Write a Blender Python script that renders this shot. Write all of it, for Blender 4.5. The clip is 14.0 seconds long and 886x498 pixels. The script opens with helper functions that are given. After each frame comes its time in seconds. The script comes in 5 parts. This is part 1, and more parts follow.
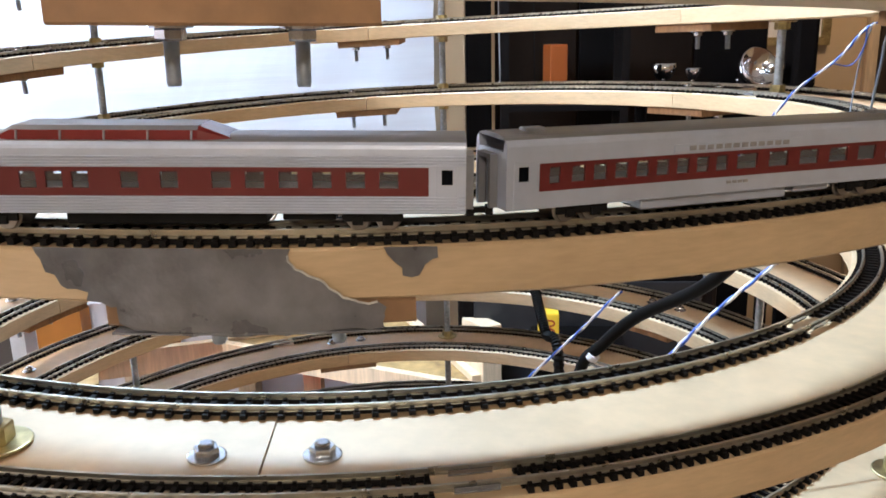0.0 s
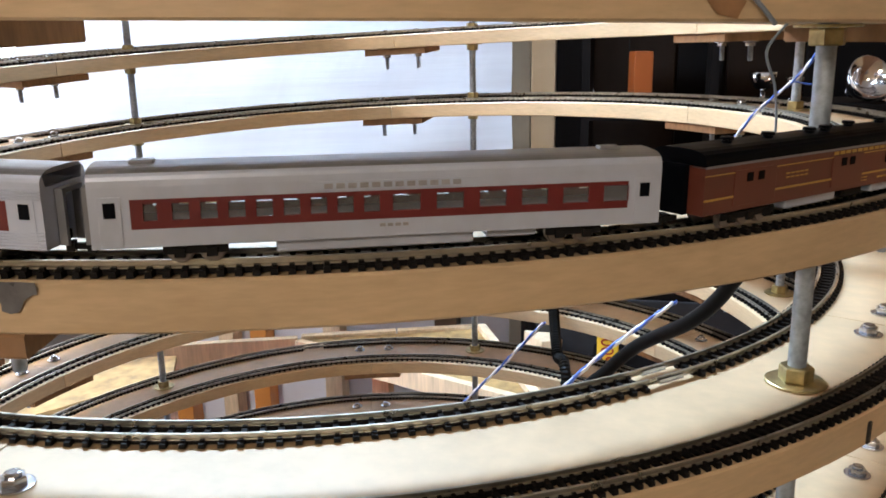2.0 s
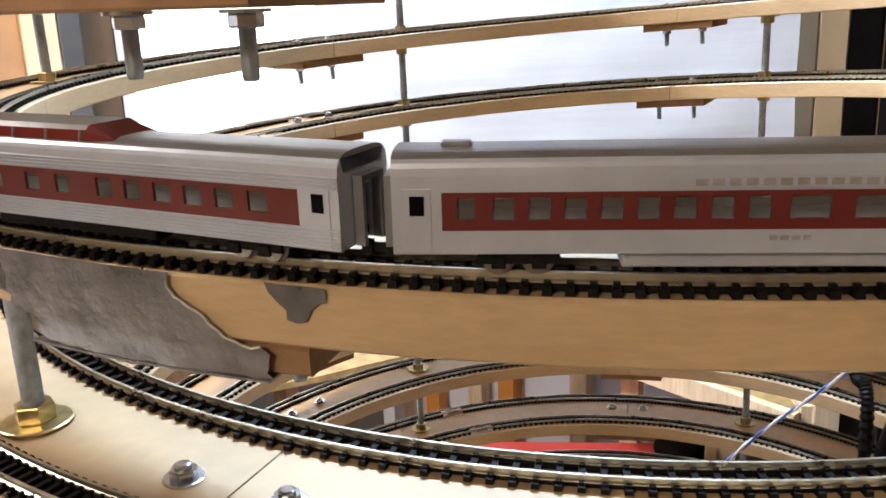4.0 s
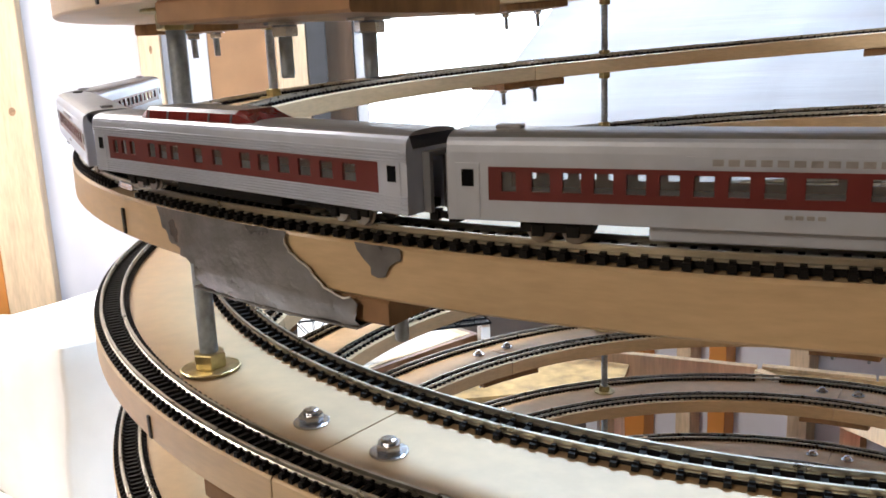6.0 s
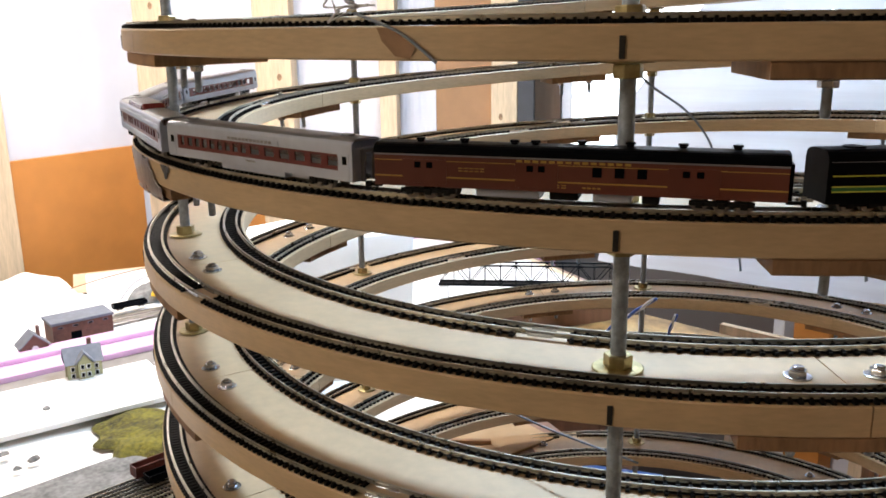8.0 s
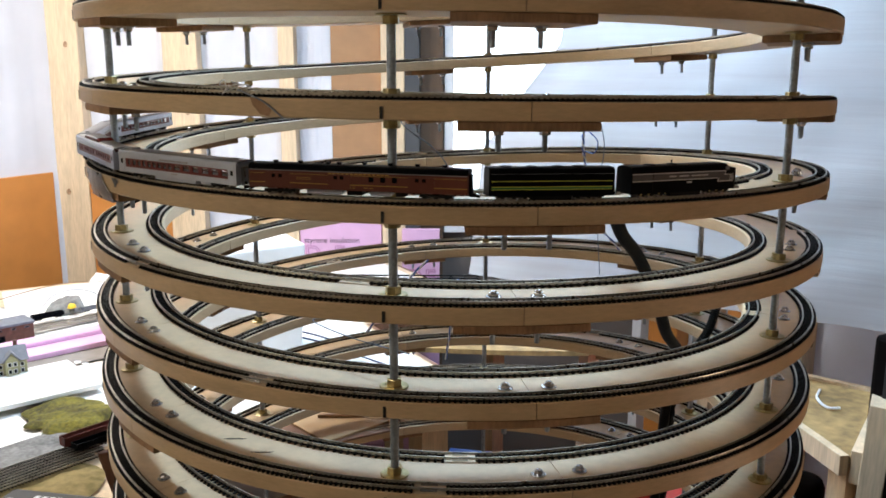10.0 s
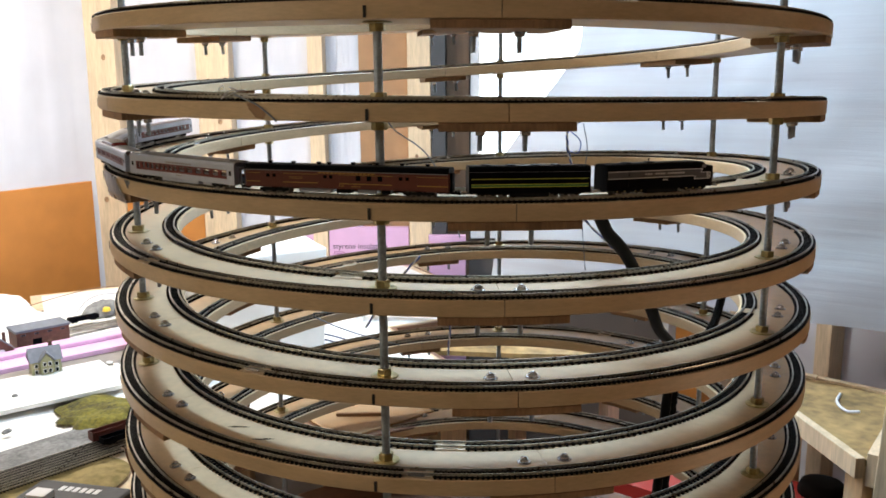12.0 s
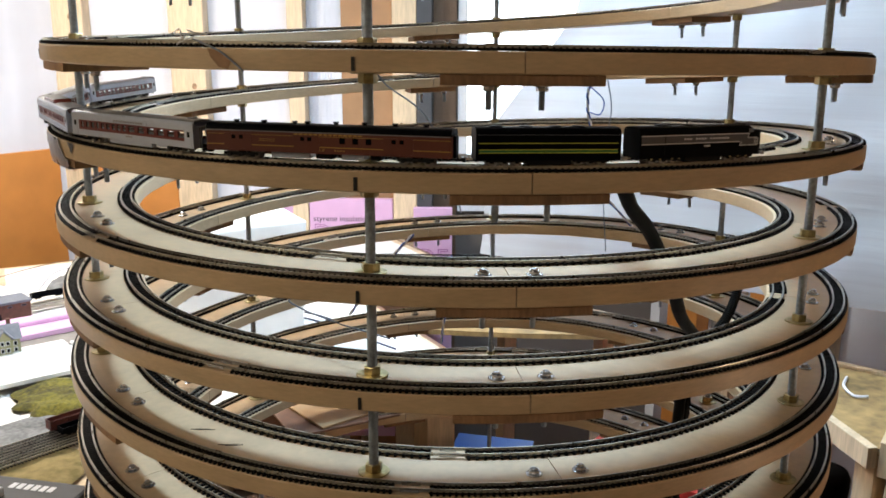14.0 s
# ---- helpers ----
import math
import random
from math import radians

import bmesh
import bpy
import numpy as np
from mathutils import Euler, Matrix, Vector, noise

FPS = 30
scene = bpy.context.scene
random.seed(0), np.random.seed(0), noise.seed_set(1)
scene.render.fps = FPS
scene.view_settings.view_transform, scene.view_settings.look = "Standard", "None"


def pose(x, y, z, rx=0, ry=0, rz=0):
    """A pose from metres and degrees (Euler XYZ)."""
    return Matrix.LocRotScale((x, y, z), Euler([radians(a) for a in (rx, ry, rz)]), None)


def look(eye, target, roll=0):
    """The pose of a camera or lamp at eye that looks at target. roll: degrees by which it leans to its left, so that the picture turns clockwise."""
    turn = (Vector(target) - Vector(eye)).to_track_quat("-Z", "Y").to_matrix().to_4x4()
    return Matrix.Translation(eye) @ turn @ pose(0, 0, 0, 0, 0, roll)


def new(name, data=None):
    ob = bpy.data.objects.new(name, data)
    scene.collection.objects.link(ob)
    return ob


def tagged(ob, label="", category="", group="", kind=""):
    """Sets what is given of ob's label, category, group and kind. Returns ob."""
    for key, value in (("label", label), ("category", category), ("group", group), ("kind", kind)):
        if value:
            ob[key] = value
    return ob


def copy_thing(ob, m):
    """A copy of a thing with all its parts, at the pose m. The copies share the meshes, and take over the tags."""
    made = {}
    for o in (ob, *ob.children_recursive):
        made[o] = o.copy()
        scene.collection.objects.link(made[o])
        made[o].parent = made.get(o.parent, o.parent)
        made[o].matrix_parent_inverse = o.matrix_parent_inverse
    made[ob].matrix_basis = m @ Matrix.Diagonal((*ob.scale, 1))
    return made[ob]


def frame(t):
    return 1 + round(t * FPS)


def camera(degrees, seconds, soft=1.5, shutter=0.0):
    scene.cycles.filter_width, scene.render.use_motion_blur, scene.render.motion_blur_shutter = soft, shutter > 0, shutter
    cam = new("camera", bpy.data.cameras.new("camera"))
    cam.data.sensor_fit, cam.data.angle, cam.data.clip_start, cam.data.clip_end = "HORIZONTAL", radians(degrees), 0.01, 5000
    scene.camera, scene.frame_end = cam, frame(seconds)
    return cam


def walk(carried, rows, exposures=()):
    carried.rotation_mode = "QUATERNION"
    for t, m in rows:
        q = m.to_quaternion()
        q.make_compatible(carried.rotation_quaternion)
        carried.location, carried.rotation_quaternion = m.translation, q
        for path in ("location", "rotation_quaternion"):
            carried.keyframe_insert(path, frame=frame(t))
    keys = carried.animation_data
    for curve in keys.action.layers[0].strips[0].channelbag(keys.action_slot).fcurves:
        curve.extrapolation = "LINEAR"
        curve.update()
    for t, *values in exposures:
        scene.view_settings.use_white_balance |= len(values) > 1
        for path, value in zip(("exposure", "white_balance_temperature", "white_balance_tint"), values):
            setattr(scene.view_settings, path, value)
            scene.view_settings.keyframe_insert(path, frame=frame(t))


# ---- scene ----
cam = camera(55.3, 14.0, soft=1.7)
# seconds, x, y, z, yaw, pitch, roll
PATH = [
    (0.0, 0.1212, -0.6250, 1.5016, 4.79, -14.77, -1.12),
    (0.5, 0.1404, -0.6453, 1.5087, 2.07, -14.03, -0.51),
    (1.0, 0.1854, -0.6301, 1.5100, 2.89, -13.50, -1.11),
    (1.5, 0.2310, -0.6099, 1.5044, 9.45, -13.86, -1.93),
    (2.0, 0.2513, -0.5809, 1.5044, 14.48, -14.39, -1.00),
    (2.5, 0.2433, -0.5606, 1.4996, 18.45, -14.59, -1.57),
    (3.0, 0.2239, -0.5567, 1.5021, 22.48, -14.60, -1.68),
    (3.5, 0.2097, -0.5479, 1.4970, 25.82, -14.71, -1.85),
    (4.0, 0.2095, -0.5395, 1.4974, 31.32, -14.96, -2.45),
    (6.5, 0.2988, -0.5396, 1.4878, 50.31, -12.65, -2.76),
    (7.0, 0.3941, -0.5320, 1.4987, 54.63, -13.80, -3.43),
    (7.5, 0.5135, -0.4823, 1.5046, 60.01, -12.89, -1.70),
    (8.0, 0.6154, -0.4585, 1.5134, 66.61, -13.73, -0.91),
    (8.5, 0.6944, -0.4816, 1.5229, 65.05, -12.52, -0.52),
    (9.0, 0.7852, -0.5402, 1.5396, 59.89, -11.67, 0.11),
    (11.5, 0.9461, -0.5054, 1.5316, 62.61, -11.08, -0.12),
    (12.0, 0.9514, -0.5062, 1.5324, 63.17, -10.94, -0.40),
    (12.5, 0.9492, -0.4975, 1.5320, 63.03, -10.99, -0.35),
    (13.0, 0.9404, -0.4945, 1.5333, 63.16, -11.22, -0.34),
    (13.5, 0.9157, -0.4794, 1.5302, 62.81, -11.09, -0.25),
    (14.0, 0.8489, -0.4687, 1.5154, 61.88, -12.84, 0.20),
]
walk(cam, [(t, pose(x, y, z, 90 + pitch, 0, yaw) @ pose(0, 0, 0, 0, 0, roll)) for t, x, y, z, yaw, pitch, roll in PATH],
     exposures=((0.0, 0.3, 6250, 14), (1.2, 0.27, 6150, 14), (2.0, 0.25, 6300, 14), (3.0, 0.26, 6750, 14), (4.0, 0.2, 6950, 15), (6.5, -0.14, 6350, 13), (7.0, -0.24, 6600, 14), (7.5, -0.34, 6700, 15), (8.0, -0.22, 6500, 13), (9.0, -0.32, 6050, 10), (11.5, -0.44, 6500, 9), (13.2, -0.42, 6500, 9), (14.0, -0.34, 6500, 9)))

# ---- light ----
world = bpy.data.worlds.new("world")
scene.world = world
world.use_nodes = True
wn, wl = world.node_tree.nodes, world.node_tree.links
sky = wn.new("ShaderNodeTexSky")
sky.sky_type, sky.sun_disc = "NISHITA", False
sky.sun_elevation, sky.sun_rotation = radians(35), radians(250)
wl.new(sky.outputs[0], wn["Background"].inputs[0])
wn["Background"].inputs[1].default_value = 0.12


def lamp(name, kind, m, watts, colour, size=(1, 1)):
    d = bpy.data.lights.new(name, kind)
    d.energy, d.color = watts, colour
    if kind == "AREA":
        d.shape, d.size, d.size_y = "RECTANGLE", size[0], size[1]
    if kind == "POINT":
        d.shadow_soft_size = size[0]
    ob = new(name, d)
    ob.matrix_world = m
    return ob


lamp("tube_light", "AREA", pose(-0.27, 0.29, 2.33, 0, 0, 22), 40, (0.55, 0.77, 1.0), (0.58, 0.10))
# second tube is unseen, added to brighten the west wall and table
lamp("tube_light", "AREA", pose(-1.22, -0.55, 2.33, 0, 0, 62), 39, (1.0, 0.94, 0.85), (0.58, 0.10))
lamp("window_daylight", "AREA", look((-1.42, 1.28, 1.62), (0, 0.2, 1.4)), 7, (0.80, 0.91, 1.0), (0.9, 1.0))
# warm fill behind the camera, added to brighten the deck faces
lamp("room_fill", "AREA", look((0.35, -2.25, 2.3), (0.0, 0, 1.4)), 20, (1.0, 0.85, 0.64), (0.35, 0.35))
lamp("desk_bulb", "POINT", pose(0.975, 0.713, 0.93), 5.0, (1.0, 0.72, 0.5), (0.03, 0.03))
# warm fill added to brighten the far beige wall; no source is seen
lamp("corner_fill", "POINT", pose(1.25, 1.95, 2.12), 13.0, (1.0, 0.74, 0.48), (0.06, 0.06))


# ---- materials ----
def material(name, colour, rough=0.6, metal=0.0, vary=0.15, scale=40.0, bump=0.0, grain=None, spec=0.5, second=None, coat=0.0, islands=0.0):
    """A principled material with noise at two scales; grain stretches it along an axis."""
    m = bpy.data.materials.new(name)
    m.use_nodes = True
    n, l = m.node_tree.nodes, m.node_tree.links
    b = n["Principled BSDF"]
    b.inputs["Roughness"].default_value, b.inputs["Metallic"].default_value = rough, metal
    b.inputs["Specular IOR Level"].default_value = spec
    b.inputs["Coat Weight"].default_value = coat
    tc = n.new("ShaderNodeTexCoord")
    mp = n.new("ShaderNodeMapping")
    l.new(tc.outputs["Object"], mp.inputs[0])
    if grain:
        mp.inputs["Scale"].default_value = grain
    big, small = n.new("ShaderNodeTexNoise"), n.new("ShaderNodeTexNoise")
    big.inputs["Scale"].default_value, small.inputs["Scale"].default_value = scale * 0.15, scale
    small.inputs["Detail"].default_value = 6
    for t in (big, small):
        l.new(mp.outputs[0], t.inputs["Vector"])
    add = n.new("ShaderNodeMath")
    add.operation = "ADD"
    l.new(big.outputs["Fac"], add.inputs[0])
    l.new(small.outputs["Fac"], add.inputs[1])
    ramp = n.new("ShaderNodeMapRange")
    ramp.inputs["From Min"].default_value, ramp.inputs["From Max"].default_value = 0.7, 1.3
    l.new(add.outputs[0], ramp.inputs["Value"])
    mix = n.new("ShaderNodeMix")
    mix.data_type = "RGBA"
    dark = second or [c * (1 - vary * 1.6) for c in colour]
    lite = [min(1, c * (1 + vary)) for c in colour]
    mix.inputs["A"].default_value, mix.inputs["B"].default_value = (*dark, 1), (*lite, 1)
    l.new(ramp.outputs[0], mix.inputs["Factor"])
    out = mix.outputs["Result"]
    if islands:
        oi = n.new("ShaderNodeObjectInfo")
        hsv = n.new("ShaderNodeHueSaturation")
        mr = n.new("ShaderNodeMapRange")
        mr.inputs["To Min"].default_value, mr.inputs["To Max"].default_value = 1 - islands, 1 + islands
        l.new(oi.outputs["Random"], mr.inputs["Value"])
        l.new(mr.outputs[0], hsv.inputs["Value"])
        l.new(out, hsv.inputs["Color"])
        out = hsv.outputs[0]
    l.new(out, b.inputs["Base Color"])
    rr = n.new("ShaderNodeMapRange")
    rr.inputs["To Min"].default_value, rr.inputs["To Max"].default_value = max(0.02, rough - 0.1), min(1, rough + 0.1)
    l.new(small.outputs["Fac"], rr.inputs["Value"])
    l.new(rr.outputs[0], b.inputs["Roughness"])
    if bump:
        bp = n.new("ShaderNodeBump")
        bp.inputs["Strength"].default_value, bp.inputs["Distance"].default_value = 0.4, bump
        l.new(small.outputs["Fac"], bp.inputs["Height"])
        l.new(bp.outputs[0], b.inputs["Normal"])
    return m


def glow(name, colour, strength):
    m = bpy.data.materials.new(name)
    m.use_nodes = True
    b = m.node_tree.nodes["Principled BSDF"]
    b.inputs["Base Color"].default_value = (*colour, 1)
    b.inputs["Emission Color"].default_value = (*colour, 1)
    b.inputs["Emission Strength"].default_value = strength
    return m


WOOD = material("helix_plywood", (0.57, 0.415, 0.25), 0.45, vary=0.085, scale=120, bump=0.0002, grain=(1, 1, 5), islands=0.06)
PLATE = material("splice_wood", (0.29, 0.165, 0.085), 0.7, vary=0.22, scale=90, bump=0.0003, grain=(1, 4, 1), islands=0.12)
STUD = material("pine_stud", (0.70, 0.54, 0.36), 0.65, vary=0.14, scale=60, bump=0.0004, grain=(4, 4, 0.4), islands=0.05)
ZINC = material("zinc_rod", (0.36, 0.42, 0.50), 0.5, 0.55, vary=0.25, scale=300, bump=0.0001)
BRASS = material("yellow_zinc", (0.50, 0.42, 0.22), 0.35, 0.9, vary=0.3, scale=200)
STEEL = material("bolt_steel", (0.55, 0.57, 0.62), 0.22, 0.95, vary=0.2, scale=200)
TIE = material("tie_plastic", (0.008, 0.007, 0.007), 0.5, vary=0.3, scale=400, islands=0.2, spec=0.07)
RAIL = material("nickel_rail", (0.47, 0.44, 0.37), 0.3, 0.9, vary=0.2, scale=120)
PLASTIC = material("vapour_sheet", (0.66, 0.67, 0.74), 0.4, vary=0.06, scale=6, bump=0.004)
ORANGE = material("orange_panel", (0.55, 0.22, 0.05), 0.5, vary=0.10, scale=12)
BROWNEDGE = material("brown_facing", (0.12, 0.07, 0.04), 0.7, vary=0.15, scale=14, bump=0.002)
KRAFT = material("kraft_facing", (0.36, 0.20, 0.10), 0.7, vary=0.12, scale=14, bump=0.002)
DARKPOST = material("grey_post", (0.06, 0.06, 0.065), 0.6, vary=0.2, scale=20)
PAPER = material("paper_sheet", (0.50, 0.51, 0.53), 0.55, vary=0.05, scale=7, bump=0.004, grain=(0.35, 1, 7), second=(0.45, 0.42, 0.44))
BEIGE = material("beige_wall", (0.60, 0.45, 0.28), 0.8, vary=0.06, scale=8, bump=0.001)
# near-black, with the shade of the dark corner put into the colour
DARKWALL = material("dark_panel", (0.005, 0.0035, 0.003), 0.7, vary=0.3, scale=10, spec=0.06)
FLOOR = material("concrete_floor", (0.24, 0.22, 0.2), 0.8, vary=0.2, scale=8, bump=0.001)
CEIL = material("ceiling_board", (0.62, 0.6, 0.56), 0.9, vary=0.05, scale=10)
PINK = material("pink_foam", (0.66, 0.40, 0.60), 0.7, vary=0.06, scale=14, bump=0.001)
PLASTER = material("plaster_white", (0.82, 0.80, 0.77), 0.8, vary=0.06, scale=16, bump=0.003)
OSB = material("osb_board", (0.36, 0.23, 0.09), 0.75, vary=0.35, scale=45, bump=0.001)
TAPE = material("grey_tape", (0.17, 0.17, 0.185), 0.30, 0.25, vary=0.3, scale=90, bump=0.003)
DAY = glow("daylight", (0.92, 0.96, 1.0), 3.0)
_n, _l = PAPER.node_tree.nodes, PAPER.node_tree.links
_t, _m = _n.new("ShaderNodeBsdfTranslucent"), _n.new("ShaderNodeMixShader")
_t.inputs["Color"].default_value = (0.80, 0.86, 0.93, 1)
_m.inputs[0].default_value = 0.12
_l.new(_n["Principled BSDF"].outputs[0], _m.inputs[1])
_l.new(_t.outputs[0], _m.inputs[2])
_l.new(_m.outputs[0], _n["Material Output"].inputs[0])

CHROME = material("chrome", (0.8, 0.8, 0.82), 0.1, 1.0, vary=0.05, scale=40)
INK = material("marker_ink", (0.012, 0.011, 0.01), 0.6, vary=0.2, scale=200)
SILVER = material("silver_paint", (0.48, 0.53, 0.65), 0.34, 0.35, vary=0.06, scale=150)
ROOFGREY = material("roof_grey", (0.22, 0.225, 0.25), 0.36, 0.3, vary=0.12, scale=120)
MAROON = material("maroon_paint", (0.125, 0.016, 0.016), 0.35, vary=0.08, scale=120)
DOMERED = material("dome_glazing", (0.16, 0.022, 0.022), 0.15, vary=0.08, scale=120)
TUSCAN = material("tuscan_paint", (0.115, 0.030, 0.018), 0.38, vary=0.10, scale=120)
BLACK = material("black_paint", (0.0022, 0.0028, 0.0045), 0.42, vary=0.2, scale=150, spec=0.05)
GREYSTRIPE = material("stripe_grey", (0.09, 0.09, 0.10), 0.4, vary=0.05, scale=120)
WHITEPAINT = material("white_paint", (0.72, 0.72, 0.74), 0.4, vary=0.05, scale=100)
YELLOW = material("stripe_yellow", (0.70, 0.72, 0.08), 0.4, vary=0.05, scale=100)
GREEN = material("stripe_green", (0.02, 0.16, 0.04), 0.4, vary=0.08, scale=100)
LETTERGREY = material("lettering_grey", (0.30, 0.29, 0.31), 0.5, vary=0.2, scale=400)
GOLD = material("gold_lettering", (0.42, 0.25, 0.05), 0.4, vary=0.1, scale=100)
TRUCK = material("truck_black", (0.008, 0.0075, 0.0075), 0.6, vary=0.25, scale=300, spec=0.1)
WHEEL = material("wheel_steel", (0.30, 0.28, 0.26), 0.35, 0.9, vary=0.2, scale=200)
CABLE = material("cable_black", (0.005, 0.005, 0.005), 0.5, spec=0.12, vary=0.2, scale=200)
BLUEWIRE = material("blue_wire", (0.06, 0.13, 0.5), 0.4, vary=0.1, scale=100)
WHITEWIRE = material("white_wire", (0.75, 0.75, 0.78), 0.4, vary=0.05, scale=100)
GREYWIRE = material("grey_wire", (0.22, 0.26, 0.32), 0.4, vary=0.1, scale=100)
GRASS = material("grass_mat", (0.150, 0.130, 0.018), 0.95, vary=0.4, scale=150, bump=0.010, second=(0.028, 0.024, 0.010))
CINDER = material("cinder_grey", (0.22, 0.215, 0.21), 0.9, vary=0.3, scale=160, bump=0.002)
BALLAST = material("ballast_tan", (0.27, 0.20, 0.085), 0.9, vary=0.4, scale=70, bump=0.004, second=(0.13, 0.10, 0.025))
ROADGREY = material("road_grey", (0.25, 0.22, 0.2), 0.85, vary=0.15, scale=30, bump=0.001)
BRICKRED = material("brick_brown", (0.13, 0.055, 0.04), 0.8, vary=0.25, scale=120, bump=0.0006)
ROOFSLATE = material("slate_roof", (0.16, 0.17, 0.20), 0.8, vary=0.15, scale=90)
HOUSEYEL = material("house_yellow", (0.30, 0.29, 0.16), 0.7, vary=0.1, scale=60)
FREIGHT = material("oxide_red", (0.13, 0.028, 0.018), 0.55, vary=0.25, scale=80)
BOXBLACK = material("controller_black", (0.018, 0.018, 0.02), 0.45, vary=0.2, scale=60)
ORANGECARD = material("orange_card", (0.24, 0.052, 0.006), 0.5, vary=0.06, scale=30)
REDCARD = material("red_card", (0.36, 0.025, 0.018), 0.5, vary=0.08, scale=30)
YELLOWCARD = material("yellow_card", (0.85, 0.55, 0.04), 0.5, vary=0.05, scale=30)
BLUECARD = material("blue_card", (0.02, 0.06, 0.19), 0.5, vary=0.1, scale=30)
# brown lowered so that the corner's shade sits in the colour
SHADEBROWN = material("shade_brown_panel", (0.017, 0.0095, 0.006), 0.7, vary=0.2, scale=16, grain=(1, 1, 0.2), spec=0.05)
GREYPOST = material("putty_post", (0.34, 0.30, 0.23), 0.7, vary=0.1, scale=14)
LOWWALL = material("grey_brown_wall", (0.15, 0.125, 0.11), 0.8, vary=0.08, scale=9, bump=0.001)
CARDBOARD = material("cardboard", (0.42, 0.27, 0.14), 0.8, vary=0.1, scale=30)
HEATER = material("grille_blue_grey", (0.07, 0.075, 0.13), 0.5, vary=0.1, scale=30)
DESKWOOD = material("desk_wood", (0.30, 0.13, 0.07), 0.45, vary=0.15, scale=20, grain=(0.3, 2, 1))
DARKDOOR = material("dark_door", (0.03, 0.018, 0.011), 0.5, vary=0.2, scale=20, grain=(2, 2, 0.2))
PINKBOARD = material("pinkish_board", (0.42, 0.27, 0.19), 0.6, vary=0.1, scale=12, bump=0.0004)
BOARDWOOD = material("board_wood", (0.20, 0.10, 0.06), 0.5, vary=0.2, scale=30, bump=0.0004, grain=(2, 2, 0.2))
GLASS = bpy.data.materials.new("window_glass")
GLASS.use_nodes = True
_g = GLASS.node_tree.nodes["Principled BSDF"]
_g.inputs["Transmission Weight"].default_value, _g.inputs["Roughness"].default_value, _g.inputs["IOR"].default_value = 1.0, 0.03, 1.15
_g.inputs["Base Color"].default_value = (0.95, 0.97, 0.97, 1)

CARGLASS = bpy.data.materials.new("car_window_glass")
CARGLASS.use_nodes = True
_n, _l = CARGLASS.node_tree.nodes, CARGLASS.node_tree.links
_t, _m = _n.new("ShaderNodeBsdfTransparent"), _n.new("ShaderNodeMixShader")
_t.inputs["Color"].default_value = (0.96, 0.97, 0.97, 1)
_n["Principled BSDF"].inputs["Roughness"].default_value, _m.inputs[0].default_value = 0.05, 0.06
_l.new(_t.outputs[0], _m.inputs[1])
_l.new(_n["Principled BSDF"].outputs[0], _m.inputs[2])
_l.new(_m.outputs[0], _n["Material Output"].inputs[0])


# ---- mesh helpers ----
def mesh_of(bm, name, mat, smooth=None):
    me = bpy.data.meshes.new(name)
    bm.normal_update()
    bm.to_mesh(me)
    bm.free()
    for m in (mat if isinstance(mat, (list, tuple)) else [mat]):
        me.materials.append(m)
    if smooth is not None:
        for p in me.polygons:
            p.use_smooth = smooth
    return me


def part(name, bm, mat, parent=None, label="", smooth=None, m=None):
    ob = new(name, mesh_of(bm, name, mat, smooth))
    if parent:
        ob.parent = parent
    if m is not None:
        ob.matrix_basis = m
    if label:
        ob["label"] = label
    return ob


def box(bm, lo, hi, m=None, bevel=0.0):
    r = bmesh.ops.create_cube(bm, size=1.0)
    c = Matrix.Translation([(a + b) / 2 for a, b in zip(lo, hi)]) @ Matrix.Diagonal([b - a for a, b in zip(lo, hi)] + [1])
    if m is not None:
        c = m @ c
    bmesh.ops.transform(bm, matrix=c, verts=r["verts"])
    if bevel:
        es = list({e for v in r["verts"] for e in v.link_edges})
        bmesh.ops.bevel(bm, geom=es, offset=bevel, segments=2, affect="EDGES", profile=0.5)
    return bm


def boxes(*dims, bevel=0.0):
    bm = bmesh.new()
    for lo, hi in dims:
        box(bm, lo, hi, bevel=bevel)
    return bm


def lathe(profile, n=16, bm=None, m=None):
    """Turns (radius, z) pairs round z."""
    bm = bm or bmesh.new()
    rings = []
    for r, z in profile:
        rings.append([bm.verts.new((m @ Vector((r * math.cos(k * 2 * math.pi / n), r * math.sin(k * 2 * math.pi / n), z))) if m else (r * math.cos(k * 2 * math.pi / n), r * math.sin(k * 2 * math.pi / n), z)) for k in range(n)])
    for a, b in zip(rings, rings[1:]):
        for k in range(n):
            bm.faces.new((a[k], a[(k + 1) % n], b[(k + 1) % n], b[k]))
    bm.faces.new(rings[0][::-1])
    bm.faces.new(rings[-1])
    return bm


def tube(points, radius, n=8, bm=None):
    """A round bar through the points."""
    bm = bm or bmesh.new()
    pts = [Vector(p) for p in points]
    rings, up = [], Vector((0.3, 0.2, 0.93))
    for i, p in enumerate(pts):
        d = (pts[min(i + 1, len(pts) - 1)] - pts[max(i - 1, 0)]).normalized()
        u = d.cross(up)
        u = (u if u.length > 0.05 else d.cross(Vector((1, 0, 0)))).normalized()
        v = d.cross(u)
        rings.append([bm.verts.new(p + radius * (u * math.cos(2 * math.pi * k / n) + v * math.sin(2 * math.pi * k / n))) for k in range(n)])
    for a, b in zip(rings, rings[1:]):
        for k in range(n):
            bm.faces.new((a[k], a[(k + 1) % n], b[(k + 1) % n], b[k]))
    bm.faces.new(rings[0][::-1])
    bm.faces.new(rings[-1])
    return bm


